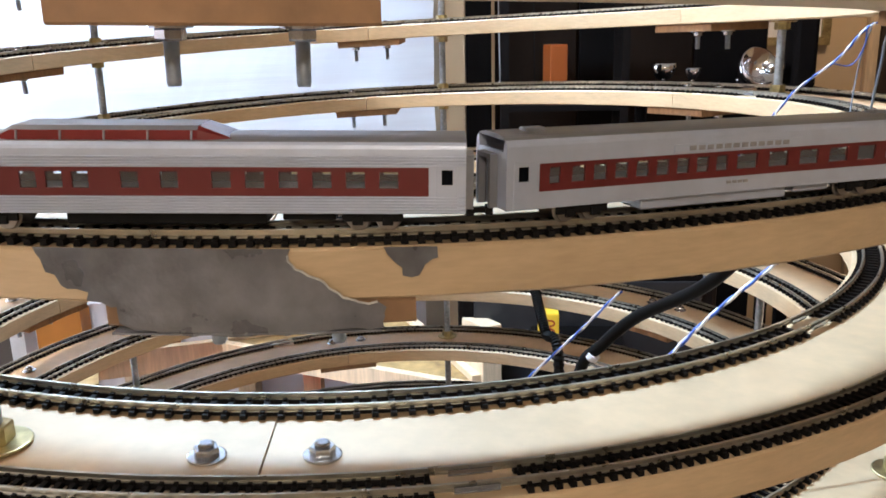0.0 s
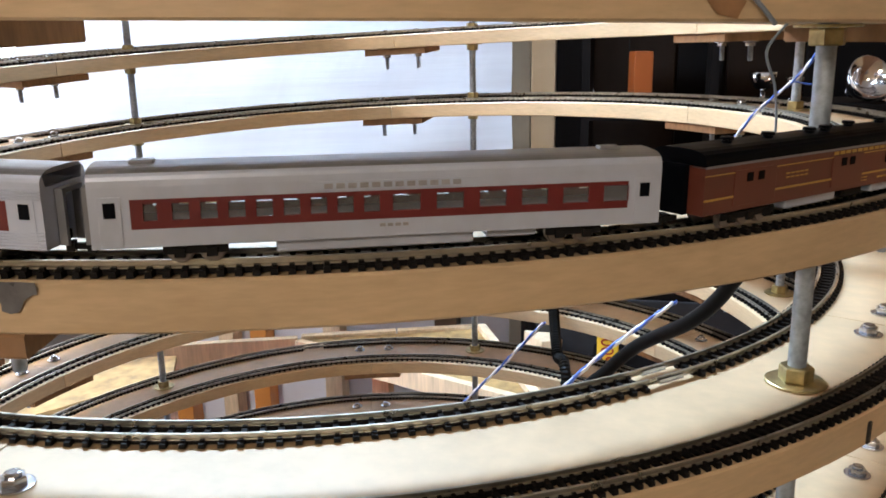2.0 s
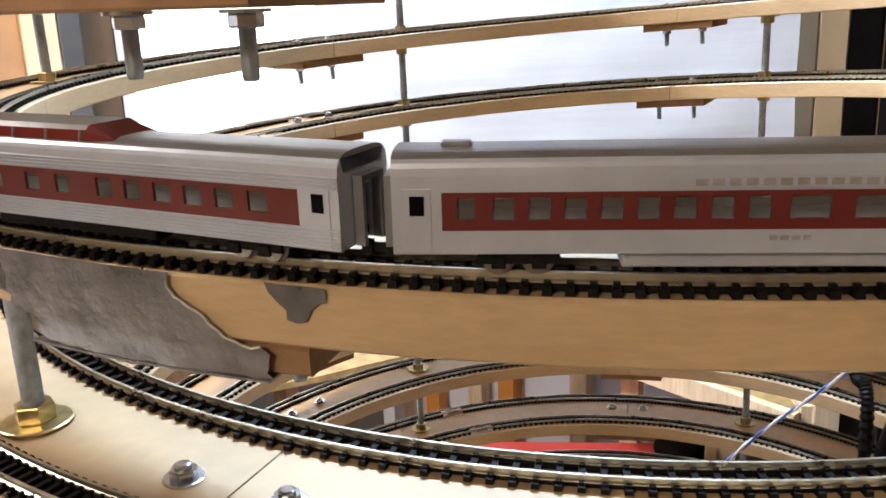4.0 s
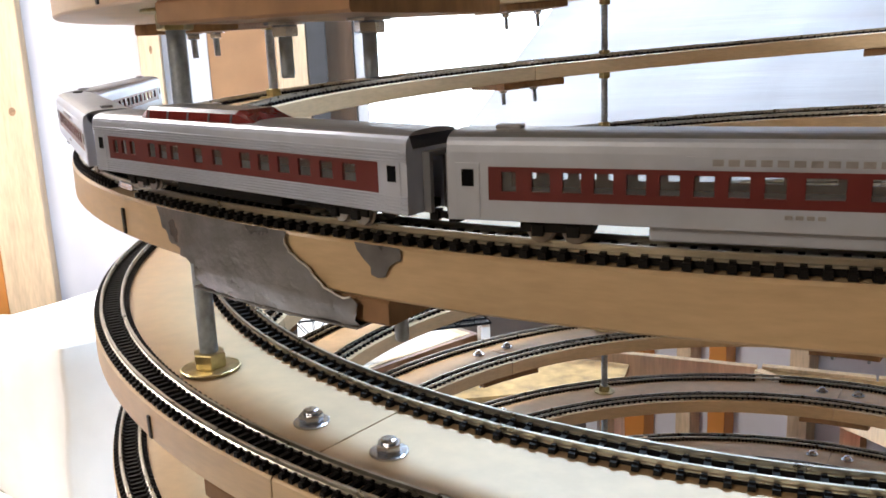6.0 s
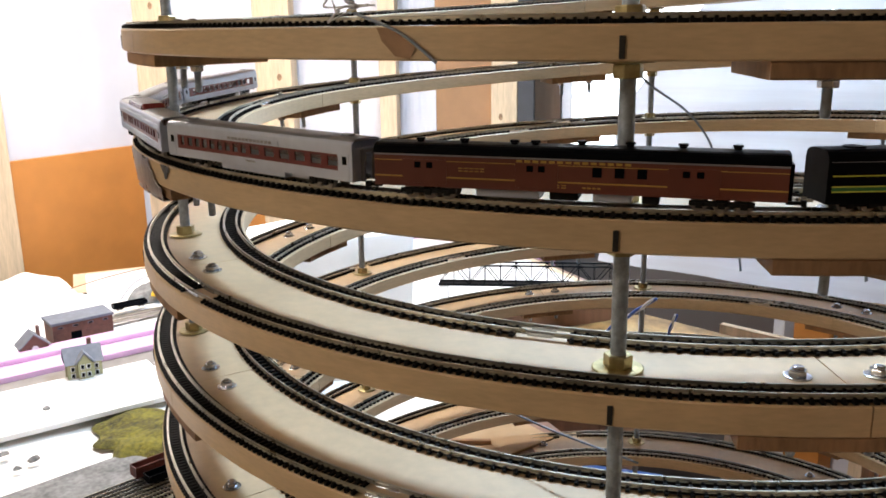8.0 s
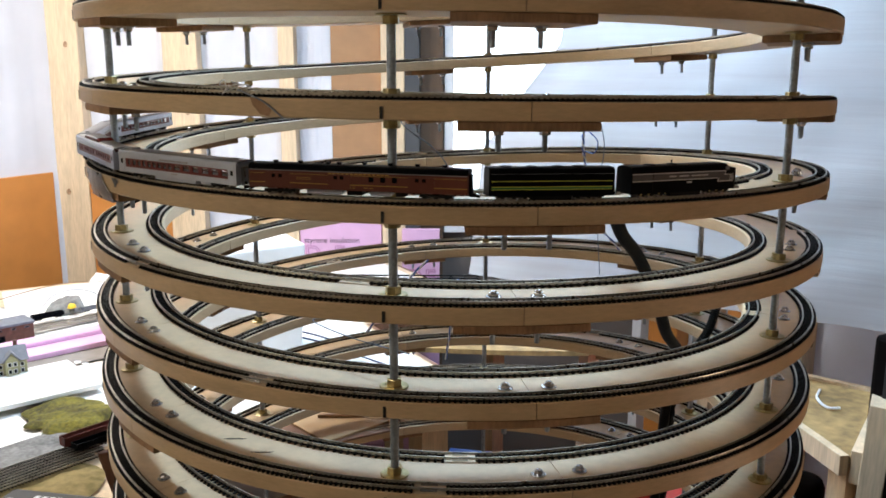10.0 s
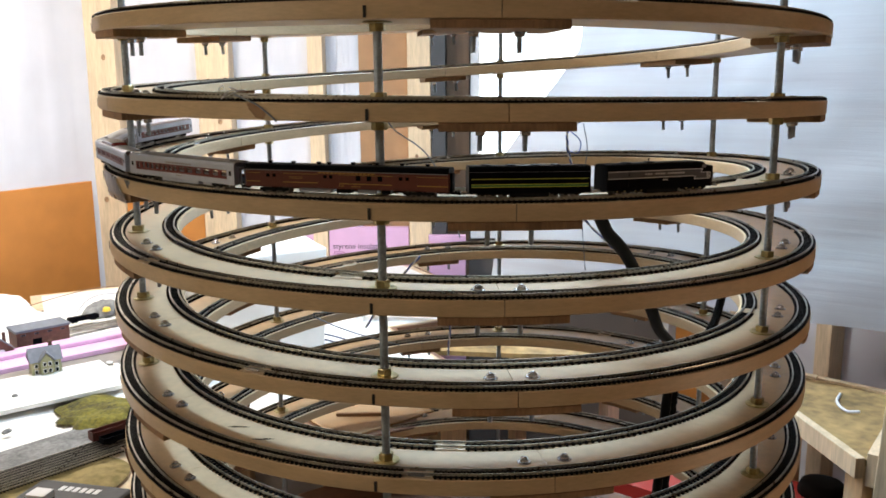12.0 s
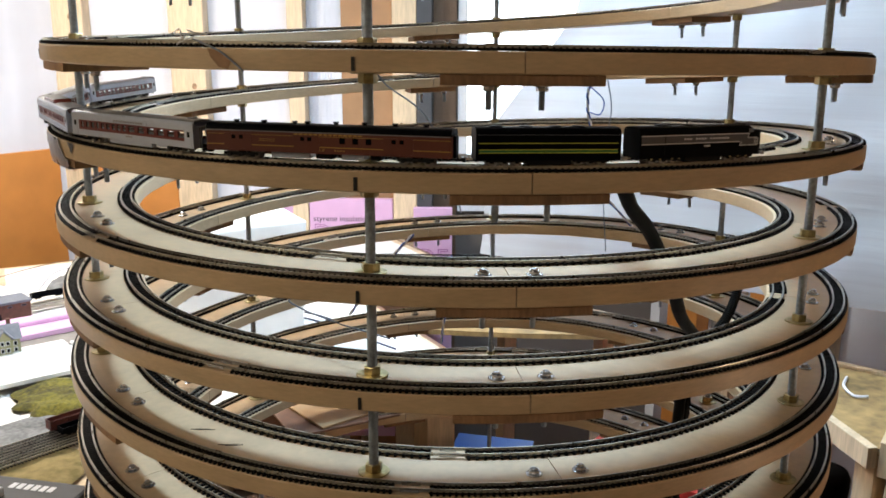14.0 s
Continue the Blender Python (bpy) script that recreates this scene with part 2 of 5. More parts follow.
def smooth_line(points, steps=8):
    """A Catmull-Rom line through the points."""
    p = [Vector(q) for q in points]
    p = [2 * p[0] - p[1]] + p + [2 * p[-1] - p[-2]]
    out = []
    for i in range(1, len(p) - 2):
        for k in range(steps):
            t = k / steps
            a, b, c, d = p[i - 1:i + 3]
            out.append(0.5 * (2 * b + (c - a) * t + (2 * a - 5 * b + 4 * c - d) * t * t + (3 * b - a - 3 * c + d) * t ** 3))
    return out + [p[-2]]


# ---- the helix: angles in degrees from the first rod, falling with growing angle ----
PH, Z0, PITCH = -37.66, 1.4460, 0.0776
LEAN = (0.0047, 0.0223)  # tilt of the decks, fitted to the camera's view
R_IN, R_OUT, THICK = 0.3455, 0.4215, 0.0145
TRACKS = ((0.3565, 0.0064, 0.0012, 353.6, 146.9), (0.4125, 0.0044, 0.0010, 323.1, 126.9))
R_ROD = 0.3903
ROD_ANGLES = (0.0, 61.7, 121.8, 179.5, 239.7, 300.8)
A_TOP, A_END = -1215.0, 2385.0


def on_helix(a, r, h=0.0):
    t = radians(PH + a)
    x, y = r * math.cos(t), r * math.sin(t)
    return Vector((x, y, Z0 - PITCH * a / 360 + LEAN[0] * x + LEAN[1] * y + h))


def frame_at(a, r, h=0.0):
    """The pose at a place on the helix: x along the track towards falling ground, y to the middle, z up."""
    along = (on_helix(a + 0.5, r) - on_helix(a - 0.5, r)).normalized()
    up = Vector((-LEAN[0], -LEAN[1], 1.0))
    inward = up.cross(along).normalized()
    turn = Matrix((along, inward, along.cross(inward))).transposed().to_4x4()
    return Matrix.Translation(on_helix(a, r, h)) @ turn


def sweep(bm, a0, a1, section, step=2.0):
    """Sweeps a closed section of (radius, height) pairs along the helix."""
    n = max(1, round((a1 - a0) / step))
    rings = []
    for i in range(n + 1):
        a = a0 + (a1 - a0) * i / n
        rings.append([bm.verts.new(on_helix(a, r, h)) for r, h in section])
    k = len(section)
    for p, q in zip(rings, rings[1:]):
        for j in range(k):
            bm.faces.new((p[j], q[j], q[(j + 1) % k], p[(j + 1) % k]))
    bm.faces.new(rings[0])
    bm.faces.new(rings[-1][::-1])
    return bm


def rect(r0, r1, h0, h1, c=0.0008):
    return [(r0 + c, h0), (r1 - c, h0), (r1, h0 + c), (r1, h1 - c), (r1 - c, h1), (r0 + c, h1), (r0, h1 - c), (r0, h0 + c)]


SHIFT = {-4: 0.0, -3: -0.5, -2: 0.3, -1: 1.2, 0: 0.0, 1: 1.6, 2: 6.0, 3: 7.0}
JOINTS = sorted(j + 360 + 360 * k + SHIFT.get(k, 8.0) for j in (-46.0, 14.5, 73.8, 133.9, 194.0, 255.0) for k in range(-5, 7))
JOINTS = [j for j in JOINTS if A_TOP + 20 < j < A_END - 20]

# ---- the room ----
WEST = pose(-1.9486, 0.0224, 0, 0, 0, 60.50)


def about(x, y, turn, dx=0.0, dy=0.0, dz=0.0, scale=1.0, z=0.0):
    """A turn and a scale about a place, then a shift."""
    return Matrix.Translation((x + dx, y + dy, z + dz)) @ Matrix.Rotation(radians(turn), 4, "Z") @ Matrix.Scale(scale, 4) @ Matrix.Translation((-x, -y, -z))


def settle(known, m):
    """Moves all the top-level things that are new since the list was made."""
    for ob in list(scene.objects):
        if ob not in known and ob.parent is None:
            ob.matrix_basis = m @ ob.matrix_basis


def wavy(w, h, nx, nz, amp, seed):
    """An upright sheet in x and z, with soft folds along y."""
    bm = bmesh.new()
    grid = [[bm.verts.new((w * i / nx, amp * noise.noise(Vector((i * 0.55 + seed, k * 0.16, seed))) + 0.4 * amp * noise.noise(Vector((i * 1.7, k * 0.9, seed * 3))), h * k / nz)) for i in range(nx + 1)] for k in range(nz + 1)]
    for k in range(nz):
        for i in range(nx):
            bm.faces.new((grid[k][i], grid[k][i + 1], grid[k + 1][i + 1], grid[k + 1][i]))
    return bm


tagged(part("floor", boxes(((-3.6, -2.7, -0.1), (3.1, 2.7, 0))), FLOOR), kind="structure")
tagged(part("ceiling", boxes(((-3.6, -2.7, 2.4), (3.1, 2.7, 2.5))), CEIL), kind="structure")
WIN0, WIN1, SILL, HEAD = 0.93, 1.75, 1.02, 2.15
tagged(part("wall_west", boxes(((-3.2, 0.1, 0), (WIN0, 0.2, 2.4)), ((WIN1, 0.1, 0), (3.1, 0.2, 2.4)), ((WIN0, 0.1, 0), (WIN1, 0.2, SILL)), ((WIN0, 0.1, HEAD), (WIN1, 0.2, 2.4))), LOWWALL, m=WEST), kind="structure")
tagged(part("wall_north", boxes(((-0.9, 2.6, 0), (3.1, 2.7, 2.4))), BEIGE), kind="structure")
tagged(part("wall_east", boxes(((3.0, -2.6, 0), (3.1, 2.6, 2.4))), BEIGE), kind="structure")
tagged(part("wall_south", boxes(((-3.6, -2.7, 0), (3.1, -2.6, 2.4))), BEIGE), kind="structure")
tagged(part("backdrop", boxes(((WIN0 - 0.5, 0.5, 0.7), (WIN1 + 0.6, 0.52, 2.4))), DAY, m=WEST), kind="structure")
window = tagged(new("window_1"), "bright daylit window beside kraft-faced insulation", "window", kind="structure")
window.matrix_basis = WEST
part("window_frame", boxes(((WIN0, 0.06, SILL), (WIN0 + 0.03, 0.12, HEAD)), ((WIN1 - 0.03, 0.06, SILL), (WIN1, 0.12, HEAD)), ((WIN0 + 0.03, 0.06, HEAD - 0.03), (WIN1 - 0.03, 0.12, HEAD)), ((WIN0 + 0.03, 0.06, SILL), (WIN1 - 0.03, 0.12, SILL + 0.03))), WHITEPAINT, window)
pane = part("pane", boxes(((WIN0 + 0.031, 0.11, SILL + 0.031), (WIN1 - 0.031, 0.115, HEAD - 0.031))), GLASS, window)
pane.visible_shadow = False

# exposed framing on the west wall
stud_mesh = mesh_of(boxes(((-0.045, 0, 0), (0.045, 0.088, 2.398)), bevel=0.003), "stud", STUD)


KNOT = material("pine_knot", (0.34, 0.20, 0.11), 0.6, vary=0.3, scale=200)
knot_mesh = mesh_of(lathe([(0.008, 0), (0.0075, 0.0004), (0.004, 0.0006)], 14), "knot", KNOT, True)
# the wall turns toward the room beside the widest stud
LEFT = WEST @ pose(-0.285, 0, 0, 0, 0, 64)


def stud(s, width=0.09, knots=(), wall=WEST):
    """A bare upright in a wall, with the heights of its knots."""
    ob = new("wall_stud", stud_mesh)
    ob.matrix_basis = wall @ pose(s, 0.006, 0.001) @ Matrix.Diagonal((width / 0.09, 1, 1, 1))
    for k, (x, z) in enumerate(knots):
        knot = new("knot", knot_mesh)
        knot.parent = ob
        knot.matrix_basis = pose(x, 0.0002, z, 90, 0, 0) @ Matrix.Diagonal((0.8 + 0.1 * (k % 3), 1.3, 1, 1))
    return tagged(ob, "bare pine wall stud with knots", "stud", "wall studs")


stud(-0.285, 0.10, ((0.010, 1.63), (-0.015, 1.16), (0.018, 1.98)))
stud(0.086, 0.11, ((0.014, 1.42), (-0.018, 1.90)))
stud(0.425, 0.05, ((0.006, 1.55),))
stud(0.763, 0.075, ((0.004, 1.70), (-0.012, 1.30)))
stud(1.85, 0.09)
stud(-0.512, 0.085, ((0.010, 1.35), (-0.016, 1.74)), LEFT)
tagged(part("wall_return", boxes(((-0.86, 0.1, 0), (-0.02, 0.16, 2.4))), LOWWALL, m=LEFT), kind="structure")
post = part("window_post", boxes(((0.802, -0.004, 0), (0.850, 0.086, 2.398)), bevel=0.003), DARKPOST, m=WEST)
tagged(post, "dark grey painted post beside the window", "post")
for s0, s1, mat in ((0.562, 0.724, KRAFT), (0.852, 0.925, BROWNEDGE)):
    k = part("kraft_facing", wavy(s1 - s0, 2.396, 6, 30, 0.008, s0 * 9), mat, smooth=True, m=WEST @ pose(s0, 0.05, 0.002))
    tagged(k, "brown kraft-faced insulation between wall studs", "insulation", "kraft insulation")
for s0, s1, wall in ((-0.85, -0.557, LEFT), (-0.468, -0.014, LEFT), (-0.234, 0.030, WEST), (0.142, 0.399, WEST), (0.451, 0.56, WEST)):
    k = part("plastic_sheet", wavy(s1 - s0, 2.396, 20, 30, 0.009, s0 * 7 + 20), PLASTIC, smooth=True, m=wall @ pose(s0, 0.045 if wall is LEFT else 0.062, 0.002))
    tagged(k, "milky plastic vapour sheet between studs", "plastic sheet", "vapour sheets")
for s0, s1, top, wall in ((-0.85, -0.557, 1.215, LEFT), (-0.468, -0.045, 1.228, LEFT), (-0.234, 0.030, 1.24, WEST)):
    k = part("wainscot_board", boxes(((s0, 0.01, 0.3), (s1, 0.022, top)), bevel=0.002), ORANGE, m=wall @ pose(0, 0.020 if wall is LEFT else 0.0, 0))
    tagged(k, "orange painted board between wall studs", "wainscot", "wainscot boards")


def lettering(body, size, mat, parent, m, name="lettering", outline=0.0):
    """Words in the built-in font as a mesh."""
    cu = bpy.data.curves.new(name, "FONT")
    cu.body, cu.size, cu.extrude = body, size, 0.0002
    if outline:
        cu.fill_mode, cu.extrude, cu.bevel_depth, cu.bevel_resolution = "NONE", 0.0, outline, 1
    tmp = bpy.data.objects.new("tmp", cu)
    scene.collection.objects.link(tmp)
    me = bpy.data.meshes.new_from_object(tmp.evaluated_get(bpy.context.evaluated_depsgraph_get()))
    bpy.data.objects.remove(tmp)
    me.materials.clear()
    me.materials.append(mat)
    ob = new(name, me)
    ob.parent, ob.matrix_basis = parent, m
    return ob


# pink foam boards leaning on the wall
PRINT = material("foam_print", (0.25, 0.045, 0.20), 0.6, vary=0.05, scale=60)
foams = []
for s0, s1, y, top in ((0.318, 0.399, 0.012, 1.04), (0.452, 0.722, 0.012, 1.065), (0.792, 0.915, -0.034, 1.045)):
    foam = part("foam_board", boxes(((0, 0, 0), (s1 - s0, 0.028, top - 0.24)), bevel=0.002), PINK, m=WEST @ pose(s0, y, 0.24))
    foams.append(tagged(foam, "pink polystyrene board with dark printing between studs", "foam board", "foam boards"))
lettering("styrene insulation", 0.026, INK, foams[1], pose(0.012, -0.0006, 0.752, 90, 0, 0))
for k, text, x, z in ((1, "DEC", 0.03, 0.60), (1, "D", 0.012, 0.69), (1, "EC", 0.11, 0.69), (2, "DE", 0.012, 0.62), (0, "D", 0.02, 0.66)):
    for i, ch in enumerate(text):
        lettering(ch, 0.075, PRINT, foams[k], pose(x + 0.062 * i, -0.0006, z, 90, 0, 0), outline=0.0010)

# hanging paper sheet behind the helix, with a slanting torn side
bm = bmesh.new()
NX, NZ = 46, 30
rows = []
for k in range(NZ + 1):
    z = 1.0 + 1.2 * k / NZ
    left = -0.17 + 0.04 * (z - 1.0) / 0.36 if z < 1.36 else min(0.10, -0.13 + 0.80 * (z - 1.36))
    rows.append([bm.verts.new((left + (0.96 - left) * i / NX, 0.010 * noise.noise(Vector((i * 0.16, k * 0.33, 4))) + 0.006 * noise.noise(Vector((i * 0.5, k * 1.2, 9))), z)) for i in range(NX + 1)])
for p, q in zip(rows, rows[1:]):
    for i in range(NX):
        bm.faces.new((p[i], p[i + 1], q[i + 1], q[i]))
sheet = part("paper_sheet", bm, PAPER, smooth=True, m=about(-0.532, 0.952, 4.06, 0.0657, -0.1201, 0.0047, 0.8985, 1.317) @ pose(-0.9, 0.78, 0, 0, 0, 25.02))
tagged(sheet, "large creased white paper sheet hung behind the helix", "paper sheet")

# things north of the helix
known = set(scene.objects)
tagged(part("wall_low", boxes(((-1.26, 1.5, 0), (0.0, 1.56, 1.25))), LOWWALL), kind="structure")
for x, w, mat, lab in ((-1.215, 0.05, WHITEPAINT, "white post against the low wall"), (-1.09, 0.13, ORANGE, "broad orange board against the low wall"), (-0.90, 0.045, STUD, "short pine stud against the low wall"),
                       (-0.80, 0.05, ORANGE, "orange post against the low wall"), (-0.58, 0.05, STUD, "short pine stud against the low wall"), (-0.257, 0.06, BROWNEDGE, "brown post against the low wall")):
    ob = part("low_post", boxes(((x - w / 2, 1.43, 0), (x + w / 2, 1.487, 1.25)), bevel=0.002), mat)
    tagged(ob, lab, "post", "low wall posts")
for x0, x1 in ((-1.24, -0.92), (-0.918, -0.60), (-0.598, -0.28), (-0.278, -0.07)):
    ob = part("pale_panel", boxes(((x0, 1.488, 0.02), (x1, 1.498, 1.0)), bevel=0.002), PLASTIC)
    tagged(ob, "pale lavender panel against the low wall", "panel", "low wall panels")
ob = part("cream_post", boxes(((-0.026, 1.368, 0), (0.030, 1.44, 2.398)), bevel=0.003), BEIGE)
tagged(ob, "cream painted post beside the black post", "post")
ob = part("putty_post", boxes(((-0.078, 1.37, 0), (-0.028, 1.44, 2.398)), bevel=0.003), GREYPOST)
tagged(ob, "pale putty-coloured post at the sheet's edge", "post")
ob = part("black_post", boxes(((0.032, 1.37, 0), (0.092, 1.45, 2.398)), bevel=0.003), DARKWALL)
tagged(ob, "narrow black post beside the dark wardrobe", "post")
for x, y, mat, lab in ((0.112, 1.425, WHITEWIRE, "thin white pull cord before the wardrobe"), (0.196, 1.42, TRUCK, "thin dark pull cord before the wardrobe")):
    cord = tagged(new("pull_cord"), lab, "cord", "pull cords")
    cord.location = (x, y, 0)
    part("cord", tube(smooth_line([(0, 0, 2.399), (0.002, 0, 1.9), (-0.003, 0, 1.6), (0.001, 0, 1.36)]), 0.0014, 6), mat, cord)
    part("pull", lathe([(0.001, 1.335), (0.005, 1.338), (0.006, 1.355), (0.002, 1.37)], 10), mat, cord, smooth=True)
# dark panels stand in for the shaded end of the room
cab = tagged(new("wardrobe"), "dark panels like a wardrobe, shade put into their colour", "wardrobe")
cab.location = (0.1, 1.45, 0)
part("carcass", boxes(((0, 0.03, 0), (0.66, 0.45, 2.3))), SHADEBROWN, cab)
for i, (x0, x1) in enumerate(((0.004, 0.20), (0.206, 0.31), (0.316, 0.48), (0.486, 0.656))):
    part("door_panel", boxes(((x0, 0.008, 0.05), (x1, 0.029, 2.27)), bevel=0.003), DARKWALL if i % 2 else SHADEBROWN, cab)


def carton(name, size, m, mat, label, cat, text="", textmat=None):
    ob = tagged(new(name), label, cat, "shop cartons")
    ob.matrix_basis = m
    x, y, z = size
    part("carton_body", boxes(((-x / 2, -y / 2, 0), (x / 2, y / 2, z)), bevel=0.0015), mat, ob)
    part("flap", boxes(((-x / 2 + 0.001, -y / 2 + 0.001, z), (x / 2 - 0.001, y / 2 - 0.001, z + 0.0015))), mat, ob)
    if text:
        lettering(text, 0.030, textmat, ob, Matrix.Translation((0.010, -y / 2 - 0.0005, z * 0.05)) @ pose(0, 0, 0, 90, 0, 0) @ pose(0, 0, 0, 0, 0, 90), "number")
    return ob


# shelf tower behind the helix, with three cartons
tower = tagged(new("shelf_tower"), "narrow black shelf tower with small cartons", "shelf")
tower.location = (0.24, 1.12, 0)
for x in (-0.12, 0.12):
    part("upright", boxes(((x - 0.008, -0.06, 0), (x + 0.008, 0.06, 1.62))), DARKWALL, tower)
for z in (0.6, 0.80, 1.10, 1.33, 1.6):
    part("shelf", boxes(((-0.112, -0.06, z), (0.112, 0.06, z + 0.012))), DARKWALL, tower)
carton("orange_carton", (0.036, 0.052, 0.118), pose(0.223, 1.10, 1.342, 0, 0, 14), ORANGECARD, "tall plain orange carton on a black shelf", "carton")
carton("orange_carton", (0.06, 0.05, 0.10), pose(0.235, 1.10, 1.112), ORANGECARD, "orange carton on a lower black shelf", "carton")
carton("number_carton", (0.034, 0.04, 0.056), pose(0.19, 0.70, 0.9715), YELLOWCARD, "yellow carton with a large red number on a black case", "carton", "500", REDCARD)

# chrome ware on a dark stand
stand = tagged(new("hardware_stand"), "black stand holding chrome hardware", "stand")
stand.location = (0.58, 1.27, 0)
part("stand_top", boxes(((-0.17, -0.09, 1.335), (0.2, 0.09, 1.355)), bevel=0.003), DARKWALL, stand)
for x, y in ((-0.14, -0.07), (0.17, -0.07), (-0.14, 0.07), (0.17, 0.07)):
    part("leg", boxes(((x - 0.012, y - 0.012, 0), (x + 0.012, y + 0.012, 1.335))), DARKWALL, stand)


def chrome_cup(m, r, label):
    ob = tagged(new("chrome_cup"), label, "chrome ware", "chrome ware")
    ob.matrix_basis = m
    bm = lathe([(0.012, 0), (0.014, 0.004), (0.005, 0.008), (0.005, 0.02)], 16)
    part("foot", bm, CHROME, ob, smooth=True)
    part("bowl", lathe([(0.006, 0.02), (r * 0.6, 0.026), (r * 0.95, 0.03 + r * 0.5), (r, 0.03 + r), (r * 0.94, 0.03 + r), (r * 0.5, 0.032 + r * 0.3), (0.004, 0.028 + r * 0.15)], 24), CHROME, ob, smooth=True)
    return ob


chrome_cup(pose(0.47, 1.24, 1.356), 0.028, "small chrome cup on the black stand")
chrome_cup(pose(0.53, 1.23, 1.356), 0.018, "tiny chrome cup on the black stand")
chrome_cup(pose(0.64, 1.25, 1.372, 62, 0, 20), 0.045, "large tilted chrome reflector on the black stand")
chrome_cup(pose(0.70, 1.22, 1.356), 0.026, "chrome cup beside a black case")
ob = part("black_case", boxes(((0.735, 1.2, 1.356), (0.785, 1.33, 1.56)), bevel=0.01), DARKWALL)
tagged(ob, "upright black case on the stand", "case")
part("stand_wing", boxes(((0.20, -0.09, 1.335), (0.24, 0.09, 1.355))), DARKWALL, stand)

settle(known, about(0.318, 1.284, 1.15, -0.0174, 0.0578, 0.0))

# framed picture and door trim on the far beige wall
pic = tagged(new("picture_frame"), "gilt picture frame on the beige wall", "picture frame")
pic.location = (1.0, 2.597, 1.41)
part("frame", boxes(((-0.25, -0.025, 0), (0.25, -0.002, 0.03)), ((-0.25, -0.025, 0.4), (0.25, -0.002, 0.43)), ((-0.25, -0.025, 0.03), (-0.22, -0.002, 0.4)), ((0.22, -0.025, 0.03), (0.25, -0.002, 0.4))), BRASS, pic)
part("picture", boxes(((-0.22, -0.012, 0.03), (0.22, -0.002, 0.4))), PLASTER, pic)
tagged(part("trim", boxes(((1.378, 2.565, 0), (1.418, 2.598, 2.1)), bevel=0.004), STUD), kind="structure")
door = tagged(part("door_1", boxes(((1.422, 2.57, 0.01), (2.25, 2.598, 2.1)), bevel=0.004), DARKDOOR), "dark brown wooden door", "door", kind="structure")

# desk with a lit lamp and a slatted heater
known = set(scene.objects)
desk = tagged(new("desk"), "reddish wooden desk lit by a small lamp", "desk")
desk.location = (0.98, 0.62, 0)
part("top", boxes(((-0.38, -0.24, 0.70), (0.5, 0.26, 0.73)), bevel=0.003), DESKWOOD, desk)
for x, y in ((-0.34, -0.2), (0.46, -0.2), (-0.34, 0.22), (0.46, 0.22)):
    part("leg", boxes(((x - 0.025, y - 0.025, 0), (x + 0.025, y + 0.025, 0.70))), DESKWOOD, desk)
ob = part("beige_board", boxes(((0.884, 0.85, 0.731), (1.5, 0.87, 2.1)), bevel=0.003), PINKBOARD)
tagged(ob, "tall pinkish wooden board standing on the desk", "board")
ob = part("desk_back_panel", boxes(((0.70, 0.87, 0.731), (0.882, 0.885, 1.02)), bevel=0.002), PINKBOARD)
tagged(ob, "low pinkish panel behind the desk lamp", "panel")
heater = tagged(new("fan_heater"), "blue-grey heater with dark slats on the desk", "heater")
heater.matrix_basis = pose(0.80, 0.50, 0.731, 0, 0, -20)
part("case", boxes(((-0.1, -0.03, 0), (0.16, 0.06, 0.012)), bevel=0.002), HEATER, heater)
part("back", boxes(((-0.1, 0.03, 0.012), (0.16, 0.06, 0.10)), bevel=0.002), HEATER, heater)
for i in range(5):
    part("slat", boxes(((-0.1, -0.028, 0.02 + i * 0.018), (0.16, 0.028, 0.030 + i * 0.018)), bevel=0.001), HEATER, heater)
lampo = tagged(new("desk_lamp"), "small lit desk lamp with an open shade", "lamp")
lampo.location = (1.0, 0.70, 0.731)
part("base", lathe([(0.05, 0), (0.05, 0.008), (0.006, 0.014), (0.006, 0.13)], 20), CHROME, lampo, smooth=True)
part("shade", lathe([(0.06, 0.25), (0.035, 0.3), (0.033, 0.3), (0.058, 0.25)], 20), DARKWALL, lampo, smooth=True)
part("stem", tube([(0, 0.03, 0.01), (0, 0.055, 0.2), (0, 0.036, 0.3)], 0.004), CHROME, lampo)
settle(known, about(0.995, 1.358, 1.0, -0.0353, 0.0173))
known = set(scene.objects)
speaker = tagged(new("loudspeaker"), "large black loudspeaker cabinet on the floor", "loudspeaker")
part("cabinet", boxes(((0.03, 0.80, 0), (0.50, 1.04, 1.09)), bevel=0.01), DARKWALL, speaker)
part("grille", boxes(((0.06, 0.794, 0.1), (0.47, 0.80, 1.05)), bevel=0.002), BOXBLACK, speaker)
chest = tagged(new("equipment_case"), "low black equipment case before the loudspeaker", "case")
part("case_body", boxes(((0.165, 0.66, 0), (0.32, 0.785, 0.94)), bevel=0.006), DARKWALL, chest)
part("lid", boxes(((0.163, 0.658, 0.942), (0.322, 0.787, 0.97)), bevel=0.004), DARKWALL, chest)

settle(known, about(0.318, 1.284, 1.15, -0.0174, 0.0578))

